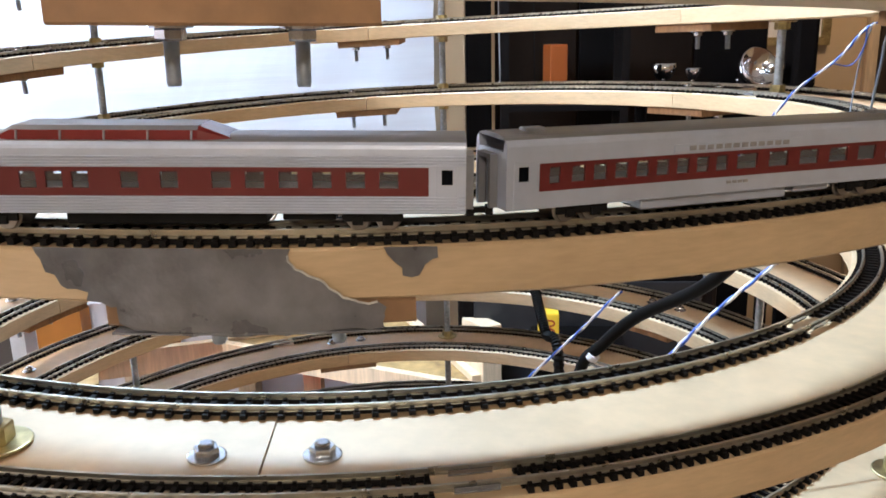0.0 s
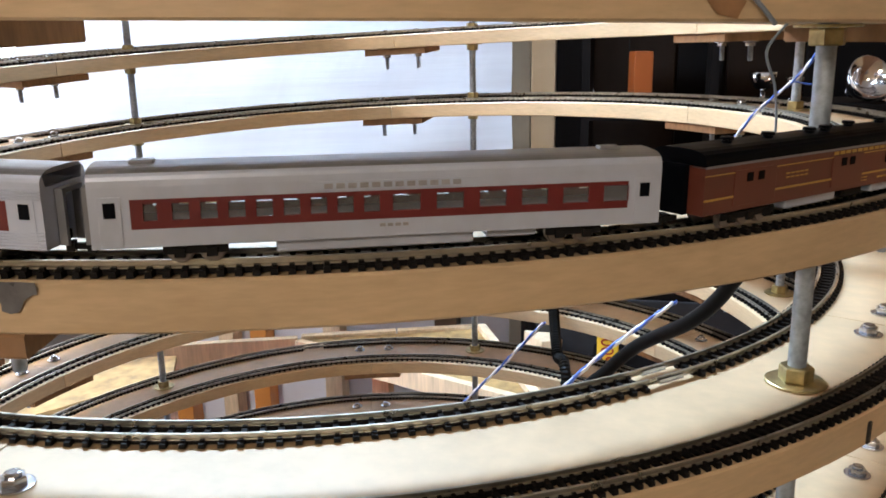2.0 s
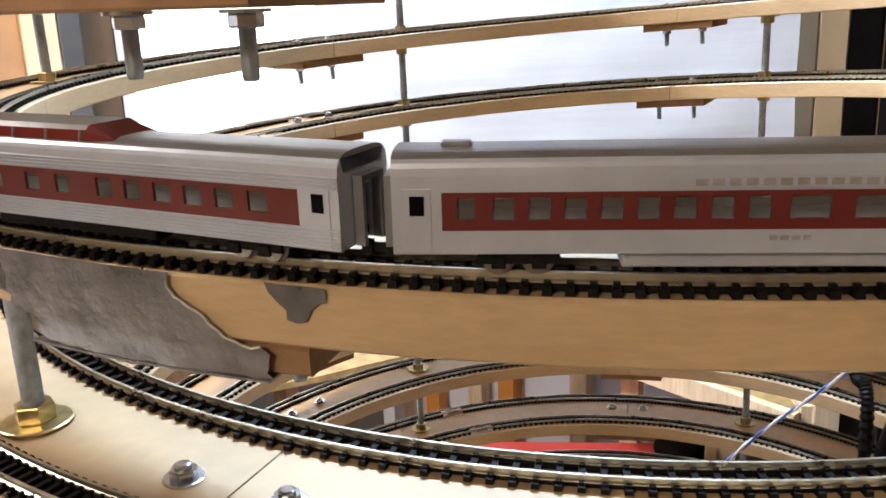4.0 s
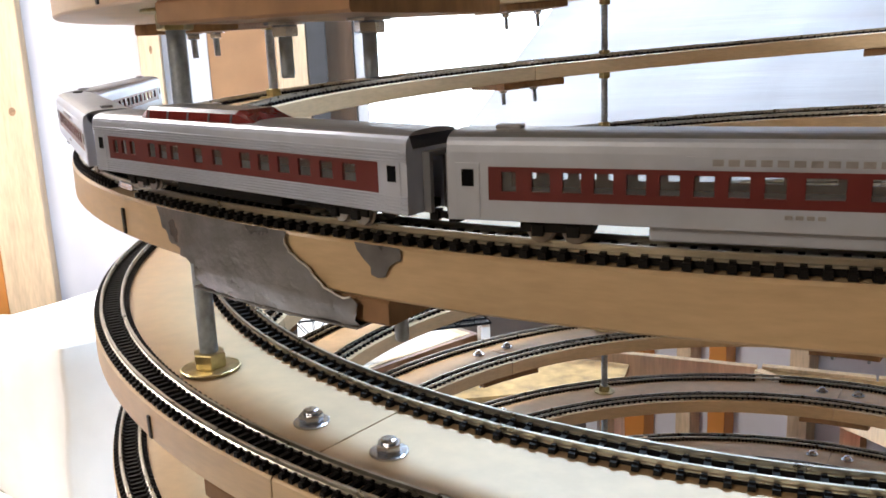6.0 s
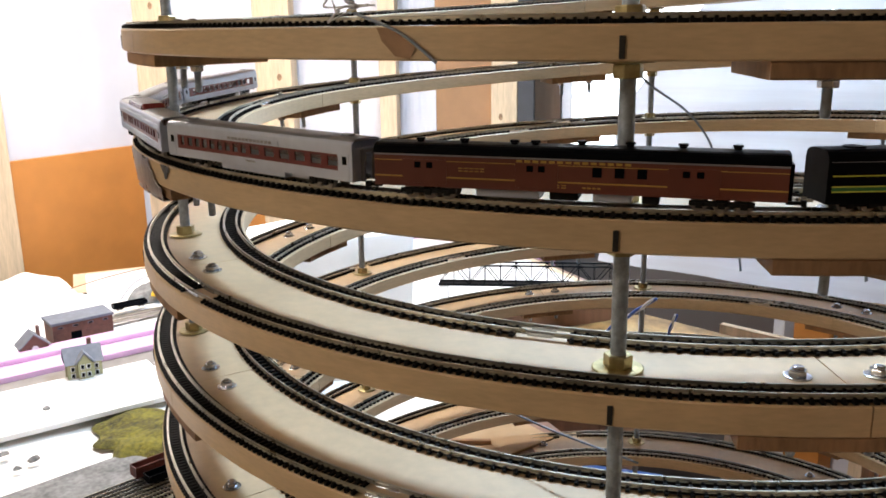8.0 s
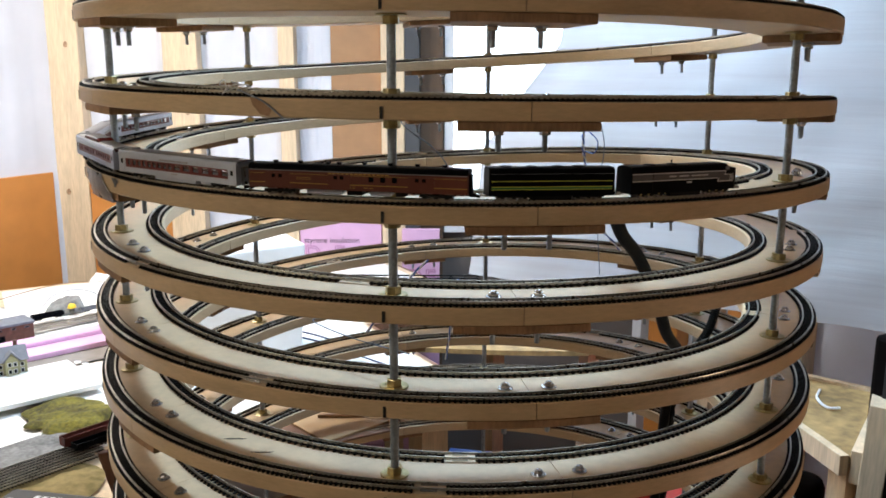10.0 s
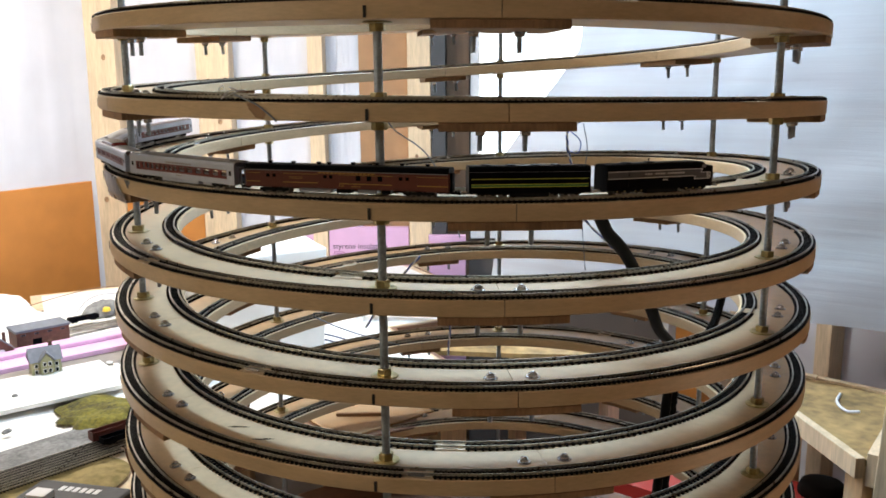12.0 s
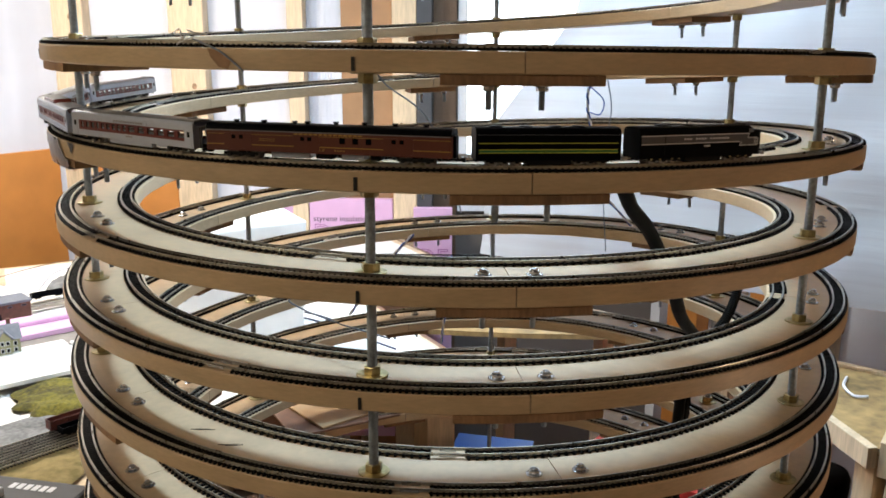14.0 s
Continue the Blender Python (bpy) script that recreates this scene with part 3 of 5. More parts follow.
# chipboard shelf and boards under the sheet
def wedge(outline, z0, z1):
    """A flat board with the given outline."""
    bm = bmesh.new()
    low = [bm.verts.new((x, y, z0)) for x, y in outline]
    top = [bm.verts.new((x, y, z1)) for x, y in outline]
    bm.faces.new(low[::-1])
    bm.faces.new(top)
    for i in range(len(outline)):
        j = (i + 1) % len(outline)
        bm.faces.new((low[i], low[j], top[j], top[i]))
    bmesh.ops.recalc_face_normals(bm, faces=bm.faces[:])
    return bm


known = set(scene.objects)
osb = tagged(new("chipboard_shelf"), "rough chipboard shelf with pine edging", "shelf")
CORNERS = ((0.04, 0.818), (-0.118, 1.147), (-0.28, 1.087), (-0.47, 1.015))
part("board", wedge(CORNERS, 0.838, 0.850), OSB, osb)
for i, (z0, z1) in enumerate(((0.80, 0.862), (0.81, 0.856), (0.81, 0.856), (0.815, 0.853))):
    (x0, y0), (x1, y1) = CORNERS[i], CORNERS[(i + 1) % 4]
    d = math.hypot(x1 - x0, y1 - y0)
    m = Matrix.Translation((x0, y0, 0)) @ Matrix.Rotation(math.atan2(y1 - y0, x1 - x0), 4, "Z")
    bm = bmesh.new()
    box(bm, (0.002, -0.018, z0), (d - 0.002, -0.0005, z1), m, 0.001)
    part("edging", bm, STUD, osb)
bm = bmesh.new()
box(bm, (0.002, -0.018, 0.80), (0.36, -0.0005, 0.853), Matrix.Translation((-0.474, 1.013, 0)) @ Matrix.Rotation(radians(201), 4, "Z"), 0.001)
part("edging", bm, STUD, osb)
part("board", wedge(((-0.95, 0.785), (-1.04, 0.46), (-0.92, 0.39), (-0.75, 0.62), (-0.64, 0.80), (-0.68, 0.88)), 0.838, 0.850), OSB, osb)
for x, y in ((0.01, 0.85), (-0.12, 1.10), (-0.30, 1.04), (-0.93, 0.72), (-0.70, 0.85)):
    part("leg", boxes(((x - 0.018, y - 0.018, -0.033), (x + 0.018, y + 0.018, 0.837))), STUD, osb)
ob = part("wire_scrap", tube(smooth_line([(0, 0, 0), (0.03, -0.05, 0.002), (0.07, -0.075, 0.001), (0.09, -0.06, 0.003)]), 0.003), WHITEWIRE, smooth=True, m=pose(-0.19, 1.05, 0.854))
tagged(ob, "scrap of white wire on the chipboard", "wire")
ob = part("waste_bin", lathe([(0.036, 0.001), (0.040, 0.02), (0.047, 0.60), (0.049, 0.62), (0.049, 0.64), (0.044, 0.652), (0.030, 0.655)], 20), DARKWALL, smooth=True, m=pose(-0.20, 1.03, 0))
tagged(ob, "black rounded waste bin under the shelf", "bin")
ob = part("storage_carton", boxes(((-0.05, -0.07, 0), (0.10, 0.07, 0.66)), bevel=0.003), CARDBOARD, m=pose(-0.16, 1.22, 0, 0, 0, -20))
tagged(ob, "tall brown carton beside the bin", "carton")
slat = part("leaning_board", boxes(((-0.02, -0.04, 0), (0.02, 0.04, 0.95)), bevel=0.002), STUD, m=pose(0.06, 0.80, 0.001, -4, 2, 30))
tagged(slat, "pine board leaning by the shelf", "board")

settle(known, about(-0.13, 1.062, 0.8, 0.0085, -0.0448, 0.034))

# base board under the helix, with clutter
base = tagged(new("base_table"), "plywood base table carrying the helix", "table")
part("top", lathe([(0.46, 0.78), (0.46, 0.80)], 64), BOARDWOOD, base)
for k in range(6):
    t = radians(20 + 60 * k)
    part("leg", boxes(((0.36 * math.cos(t) - 0.03, 0.36 * math.sin(t) - 0.03, 0), (0.36 * math.cos(t) + 0.03, 0.36 * math.sin(t) + 0.03, 0.779))), STUD, base)
for m, size, mat, lab in ((pose(-0.16, 0.20, 0.801, 0, 0, -25), (0.10, 0.06, 0.03), BOXBLACK, "small black case on the helix base"), (pose(0.04, 0.05, 0.801, 0, 0, 40), (0.12, 0.09, 0.04), CARDBOARD, "brown cardboard box on the helix base"),
                          (pose(-0.02, 0.24, 0.801, 0, 0, 10), (0.14, 0.025, 0.02), STUD, "pale wood offcut on the helix base"), (pose(-0.25, 0.02, 0.801, 0, 0, 64), (0.15, 0.09, 0.03), PLATE, "brown wood block on the helix base"),
                          (pose(-0.37, 0.80, 0.001, 0, 0, 25), (0.46, 0.24, 0.66), REDCARD, "tall red carton on the floor beside the helix"), (pose(-0.66, 0.46, 0.001, 0, 0, 48), (0.18, 0.16, 0.64), BLUECARD, "tall blue carton on the floor under the layout table"),
                          (pose(-0.415, 0.035, 0.938, 0, 0, 12), (0.12, 0.20, 0.004), CARDBOARD, "tan cardboard sheet at the foot of the helix"), (pose(-0.418, 0.014, 0.9425, 0, 0, 64), (0.085, 0.008, 0.006), PLATE, "brown stick on a tan cardboard sheet")):
    x, y, z = size
    ob = part("clutter_box", boxes(((-x / 2, -y / 2, 0), (x / 2, y / 2, z)), bevel=0.001), mat, m=m)
    tagged(ob, lab, "carton", "clutter inside the helix")

# ---- the helix ----
EDGES = [A_TOP] + JOINTS + [A_END]
decks = []
for a0, a1 in zip(EDGES, EDGES[1:]):
    deck = part("helix_deck", sweep(bmesh.new(), a0 + 0.05, a1 - 0.05, rect(R_IN, R_OUT, -THICK, 0)), WOOD)
    tagged(deck, "tan plywood arc of a model railway helix", "helix deck", "helix decks")
    decks.append(deck)

# splice plates under the joints
for j in JOINTS:
    w = 7.4 if abs((j - 12.4 + 180) % 360 - 180) < 9 else 5.6
    pl = part("splice_plate", sweep(bmesh.new(), j - w, j + w, rect(R_IN + 0.004, R_OUT - 0.001, -THICK - 0.0072, -THICK - 0.0002), 1.4), PLATE)
    tagged(pl, "brown wood splice plate under a deck joint", "splice plate", "splice plates")


# bolts through the joints: head and washer above, nut and thread below
def hexagon(r, z0, z1, bm=None):
    return lathe([(r * 0.96, z0), (r, z0 + 0.0006), (r, z1 - 0.0006), (r * 0.94, z1)], 6, bm)


bolt_head = mesh_of(lathe([(0.0026, 0.0036), (0.0026, 0.0050), (0.0019, 0.0053)], 10, hexagon(0.0042, 0.0009, 0.0038, lathe([(0.0060, 0.0), (0.0063, 0.0003), (0.0063, 0.0008), (0.0058, 0.0010)], 18))), "bolt_head", STEEL, False)
bolt_nut = mesh_of(hexagon(0.0044, -0.0035, 0.0, lathe([(0.0064, 0.0), (0.0064, 0.0009)], 14)), "bolt_nut", STEEL)
bolt_end = mesh_of(lathe([(0.0019, -0.016), (0.0022, -0.015), (0.0022, 0.0)], 10), "bolt_end", ZINC, True)
first = None
for j in JOINTS:
    for d in (-2.7, 2.7):
        m = frame_at(j + d, R_ROD - 0.001) @ Matrix.Rotation(j * 3.1 + d, 4, "Z")
        if first is None:
            first = new("carriage_bolt")
            tagged(first, "zinc bolt through a splice plate", "bolt", "joint bolts")
            for nm, me, z in (("bolt_head", bolt_head, 0.0), ("nut", bolt_nut, -THICK - 0.0084), ("bolt_end", bolt_end, -THICK - 0.0085)):
                o = new(nm, me)
                o.parent, o.location = first, (0, 0, z)
            first.matrix_basis = m
        else:
            copy_thing(first, m)

# threaded rods with nuts and washers at every deck
nut_mesh = mesh_of(hexagon(0.0067, 0, 0.0062), "nut", BRASS)
washer_mesh = mesh_of(lathe([(0.0116, 0), (0.0120, 0.0003), (0.0120, 0.0009), (0.0114, 0.0012)], 24), "washer", BRASS, False)
for k in range(6):
    t = radians(PH + ROD_ANGLES[k])
    rod = new("threaded_rod")
    rod.location = (R_ROD * math.cos(t), R_ROD * math.sin(t), 0)
    tagged(rod, "zinc threaded rod through all the helix decks", "threaded rod", "helix rods")
    bm = bmesh.new()
    prof = [(0.0035, 0.8005)]
    z = 0.804
    while z < 1.712:
        prof += [(0.00370, z), (0.00358, z + 0.00062)]
        z += 0.00124
    part("rod", lathe(prof, 14), ZINC, rod, smooth=True)
    a = ROD_ANGLES[k] - 360 * 4
    while a < A_END:
        if a > A_TOP + 2:
            z = on_helix(a, R_ROD).z
            for mesh, name, dz, flip in ((washer_mesh, "washer", 0.0003, 0), (nut_mesh, "nut", 0.0015, 0), (washer_mesh, "washer", -THICK - 0.0004, 180), (nut_mesh, "nut", -THICK - 0.0018, 180)):
                o = new(name, mesh)
                o.parent = rod
                o.matrix_basis = pose(0, 0, z + dz, flip, 0, (a * 7.3) % 60)
        a += 360

# black marks on the deck faces beside the rods
mark_mesh = mesh_of(boxes(((-0.0012, -0.0009, -0.0135), (0.0012, 0.0002, -0.0045)), bevel=0.0003), "ink_mark", INK)
for k, off in ((0, -0.2), (5, 3.0)):
    for turn in range(-3, 6):
        a = 60 * k - (360 if k else 0) + off + 360 * turn
        ob = new("ink_mark", mark_mesh)
        ob.parent = next(d for d, a1 in zip(decks, EDGES[1:]) if a < a1)
        ob.matrix_basis = frame_at(a, R_OUT)


# tracks: two rails and ties to each length, with a bare stretch where lengths meet
def bare(a, anchor, spacing, r):
    d = (a - anchor + spacing / 2) % spacing - spacing / 2
    return abs(d) * math.pi / 180 * r < 0.013


NEAR = []


def tie_box(half):
    v, f = [], []
    for x, y, z0, z1 in ((half, 0.0083, 0.0003, 0.0020),):
        for z, s in ((z0, 1.0), (z1, 0.86)):
            for sx, sy in ((-1, -1), (1, -1), (1, 1), (-1, 1)):
                v.append((sx * x * s, sy * y, z))
        f += [(4, 5, 6, 7), (0, 1, 5, 4), (1, 2, 6, 5), (2, 3, 7, 6), (3, 0, 4, 7)]
    for sy in (-1, 1):
        for oy in (-0.0014, 0.0014):
            k = len(v)
            y = sy * 0.0049 + oy
            for z in (0.0019, 0.0028):
                for dx, dy in ((-half * 0.7, -0.0007), (half * 0.7, -0.0007), (half * 0.7, 0.0007), (-half * 0.7, 0.0007)):
                    v.append((dx, y + dy, z))
            f += [(k + 4, k + 5, k + 6, k + 7), (k, k + 1, k + 5, k + 4), (k + 1, k + 2, k + 6, k + 5), (k + 2, k + 3, k + 7, k + 6), (k + 3, k, k + 4, k + 7)]
    return v, f


joiner_mesh = mesh_of(boxes(((-0.0035, -0.0014, 0.0014), (0.0035, 0.0014, 0.0019)), ((-0.0035, 0.0006, 0.0019), (0.0035, 0.0012, 0.0034)), ((-0.0035, -0.0012, 0.0019), (0.0035, -0.0006, 0.0034))), "rail_joiner", STEEL)


def track_length(a0, a1, spec):
    r, pitch, half, anchor, spacing = spec
    track = new("model_track")
    track.location = on_helix(a0, r)
    tagged(track, "curved model railway track with black ties and nickel rails", "model track", "helix tracks")
    inv = Matrix.Translation(-on_helix(a0, r))
    for s in (-1, 1):
        q = r + s * 0.0049
        sec = [(q - 0.0010, 0.0021), (q + 0.0010, 0.0021), (q + 0.0010, 0.0025), (q + 0.0003, 0.0028), (q + 0.0003, 0.0036), (q + 0.0005, 0.0038), (q + 0.0005, 0.0043), (q - 0.0005, 0.0043), (q - 0.0005, 0.0038), (q - 0.0003, 0.0036), (q - 0.0003, 0.0028), (q - 0.0010, 0.0025)]
        bm = sweep(bmesh.new(), a0, a1, sec, 1.5)
        bmesh.ops.transform(bm, matrix=inv, verts=bm.verts)
        part("rail", bm, RAIL, track)
        g = 0.0135 / r * 180 / math.pi
        if a1 - a0 > 3 * g:
            bm = sweep(bmesh.new(), a0 + g, a1 - g, [(q - 0.0004 - 0.0006 * (s + 1), 0.0003), (q + 0.0004 - 0.0006 * (s - 1), 0.0003), (q + 0.0003 - 0.0006 * (s - 1), 0.0019), (q - 0.0003 - 0.0006 * (s + 1), 0.0019)], 2.0)
            bmesh.ops.transform(bm, matrix=inv, verts=bm.verts)
            part("tie_web", bm, TIE, track)
    for s in (-1, 1):
        for a in (a0, a1):
            o = new("rail_joiner", joiner_mesh)
            o.parent = track
            o.matrix_basis = inv @ frame_at(a + (0.45 if a == a0 else -0.45), r + s * 0.0049, 0.0)
    tv, tf = tie_box(half)
    tie_mesh = None
    verts, faces = [], []
    step = pitch / r * 180 / math.pi
    a = a0 + step / 2
    while a < a1 - step / 3:
        if not bare(a, anchor, spacing, r):
            m = inv @ frame_at(a, r)
            if (-58 < a < -8 and r > 0.4) or (302 < a < 372 and r < 0.4) or (316 < a < 350 and r > 0.4):
                if tie_mesh is None:
                    tie_mesh = bpy.data.meshes.new("tie")
                    tie_mesh.from_pydata(tv, [], tf)
                    tie_mesh.materials.append(TIE)
                NEAR.append((tie_mesh, track, m))
            else:
                k = len(verts)
                verts += [m @ Vector(p) for p in tv]
                faces += [tuple(i + k for i in q) for q in tf]
        a += step
    me = bpy.data.meshes.new("tie_strip")
    me.from_pydata(verts, [], faces)
    me.materials.append(TIE)
    ties = new("tie_strip", me)
    ties.parent = track
    ties["kind"] = "stuff"


a = A_TOP + 15
for spec in TRACKS:
    ends = [A_TOP + 0.2] + [g for g in (spec[3] + spec[4] * k for k in range(-15, 18)) if A_TOP + 20 < g < A_END - 20] + [A_END - 0.2]
    for a0, a1 in zip(ends, ends[1:]):
        track_length(a0 + 0.03, a1 - 0.03, spec)


# grey tape over the joint of the train's deck
def patch(name, outline, mat, r, parent=None):
    """A thin patch on the deck's outer face; outline in degrees and heights."""
    bm = bmesh.new()
    xs = [p[0] for p in outline]
    f = bm.faces.new([bm.verts.new((p[0], 0, p[1])) for p in outline])
    lo, hi = min(xs), max(xs)
    for i in range(1, int((hi - lo) / 0.7) + 1):
        bmesh.ops.bisect_plane(bm, geom=bm.verts[:] + bm.edges[:] + bm.faces[:], plane_co=(lo + 0.7 * i, 0, 0), plane_no=(1, 0, 0))
    for c in (-0.004, -0.008, -0.012, -0.0155, -0.019):
        bmesh.ops.bisect_plane(bm, geom=bm.verts[:] + bm.edges[:] + bm.faces[:], plane_co=(0, 0, c), plane_no=(0, 0, 1))
    for v in bm.verts:
        bulge = 0.0005 * noise.noise(Vector((v.co.x * 1.3, v.co.z * 260, 3)))
        v.co = on_helix(v.co.x, r + bulge - (0.0012 if v.co.z < -0.0205 else 0), v.co.z)
    bmesh.ops.recalc_face_normals(bm, faces=bm.faces[:])
    ob = part(name, bm, mat, parent, smooth=True)
    return ob


STAIN = material("glue_stain", (0.30, 0.165, 0.08), 0.4, vary=0.25, scale=120)
stain = patch("glue_stain", ((-374.6, -0.0005), (-374.3, -0.006), (-373.4, -0.0125), (-372.4, -0.0138), (-372.0, -0.009), (-372.8, -0.005), (-373.2, -0.0008)), STAIN, R_OUT + 0.0004)
tagged(stain, "brown glue stain on the plywood edge", "stain")
tape = tagged(new("grey_tape"), "torn grey duct tape over a deck joint", "tape")
main = ((-52.6, 0.0006), (-52.2, -0.006), (-51.8, -0.0095), (-50.9, -0.0118), (-51.0, -0.0135), (-49.9, -0.0155), (-49.8, -0.0215), (-48.4, -0.0232), (-46.2, -0.0238), (-44.0, -0.0235), (-42.2, -0.0228), (-40.5, -0.0226), (-40.3, -0.0158), (-40.6, -0.0150), (-41.5, -0.0138), (-42.1, -0.0118), (-42.4, -0.0085), (-43.2, -0.0062), (-43.8, -0.0030), (-43.5, 0.0004), (-47.6, 0.0007))


def ragged(outline, seed):
    """Breaks an outline into short uneven steps."""
    rng, out = random.Random(seed), []
    for (a0, z0), (a1, z1) in zip(outline, outline[1:] + outline[:1]):
        n = max(1, int(abs(a1 - a0) / 0.35 + abs(z1 - z0) / 0.0018))
        for i in range(n):
            u = i / n
            out.append((a0 + (a1 - a0) * u + rng.uniform(-0.10, 0.10), z0 + (z1 - z0) * u + (rng.uniform(-0.0005, 0.0005) if z0 < -0.002 else 0)))
    return tuple(out)


main = ragged(main, 4)
patch("tape_strip", main, TAPE, R_OUT + 0.0012, tape)
# pale thin line along the torn side of the tape
TORN = material("pale_edge_line", (0.55, 0.54, 0.52), 0.7, vary=0.3, scale=300)
torn = [p for p in main if -44.2 < p[0] < -39.8 and -0.0155 < p[1] < -0.001]
torn_pts = [on_helix(a, R_OUT + 0.0014, z) for a, z in torn]
part("torn_edge", tube(torn_pts, 0.00032, 5), TORN, tape)
patch("tape_scrap", ragged(((-40.3, 0.0002), (-40.0, -0.0036), (-39.7, -0.0056), (-39.6, -0.0078), (-39.3, -0.0084), (-39.0, -0.0076), (-38.8, -0.0048), (-38.4, -0.0032), (-38.5, -0.0002)), 7), TAPE, R_OUT + 0.0008, tape)
bm = sweep(bmesh.new(), -50.2, -40.5, [(R_OUT + 0.0005, -0.0228), (R_OUT + 0.0005, -0.0234), (R_OUT - 0.03, -0.0238), (R_OUT - 0.03, -0.0232)], 1.0)
part("tape_fold", bm, TAPE, tape)


# ---- the train, at rest on the outer track of the fourth deck from the top ----
RT = 0.4125


def prism(bm, x0, x1, section):
    """Extrudes a closed (y, z) section along x."""
    p = [bm.verts.new((x0, y, z)) for y, z in section]
    q = [bm.verts.new((x1, y, z)) for y, z in section]
    k = len(section)
    for i in range(k):
        bm.faces.new((p[i], q[i], q[(i + 1) % k], p[(i + 1) % k]))
    bm.faces.new(p[::-1])
    bm.faces.new(q)
    bmesh.ops.recalc_face_normals(bm, faces=bm.faces[:])
    return bm


def roof_section(w, z0, rise, n=10):
    """A rounded roof, w wide, from height z0."""
    pts = []
    for i in range(n + 1):
        t = math.pi * i / n
        c, s = math.cos(t), math.sin(t)
        pts.append((w / 2 * math.copysign(abs(c) ** 0.55, c), z0 + rise * s ** 0.7))
    return pts


def truck(parent, x, axles=2, mat=None):
    base = 0.0085 if axles == 3 else 0.0078
    span = base * (axles - 1)
    tr = new("truck", mesh_of(boxes(((-span / 2 - 0.004, -0.0078, 0.0026), (span / 2 + 0.004, -0.0068, 0.0048)), ((-span / 2 - 0.004, 0.0068, 0.0026), (span / 2 + 0.004, 0.0078, 0.0048)), ((-0.0022, -0.0072, 0.0030), (0.0022, 0.0072, 0.0060)),
                      *[((-span / 2 + base * i - 0.0014, s * 0.0079 - 0.0006, 0.0018), (-span / 2 + base * i + 0.0014, s * 0.0079 + 0.0006, 0.0042)) for i in range(axles) for s in (-1, 1)], bevel=0.0002), "truck", mat or TRUCK))
    tr.parent, tr.location = parent, (x, 0, 0)
    wm = None
    for i in range(axles):
        for s in (-1, 1):
            if wm is None:
                wm = mesh_of(lathe([(0.0035, 0), (0.0035, 0.0004), (0.0029, 0.0007), (0.0029, 0.0018), (0.0010, 0.0020)], 14), "wheel", WHEEL, False)
            o = new("wheel", wm)
            o.parent = tr
            o.matrix_basis = pose(-span / 2 + base * i, -s * 0.0040, 0.0029, 90 * s, 0, 0)
    return tr




def letter_bars(name, parent, x0, x1, z0, z1, y, count, mat, gaps=()):
    """A row of plain bars, as long as the lettering they stand for."""
    bm = bmesh.new()
    w = (x1 - x0) / count
    for i in range(count):
        if i in gaps:
            continue
        box(bm, (x0 + w * i + w * 0.14, y - 0.00012, z0), (x0 + w * i + w * 0.84, y + 0.00012, z1))
    return part(name, bm, mat, parent)


def wagon(name, label, a):
    ob = tagged(new(name), label, "model train car", "train on the helix")
    ob.matrix_basis = frame_at(a, RT - 0.0012, 0.0043)
    return ob


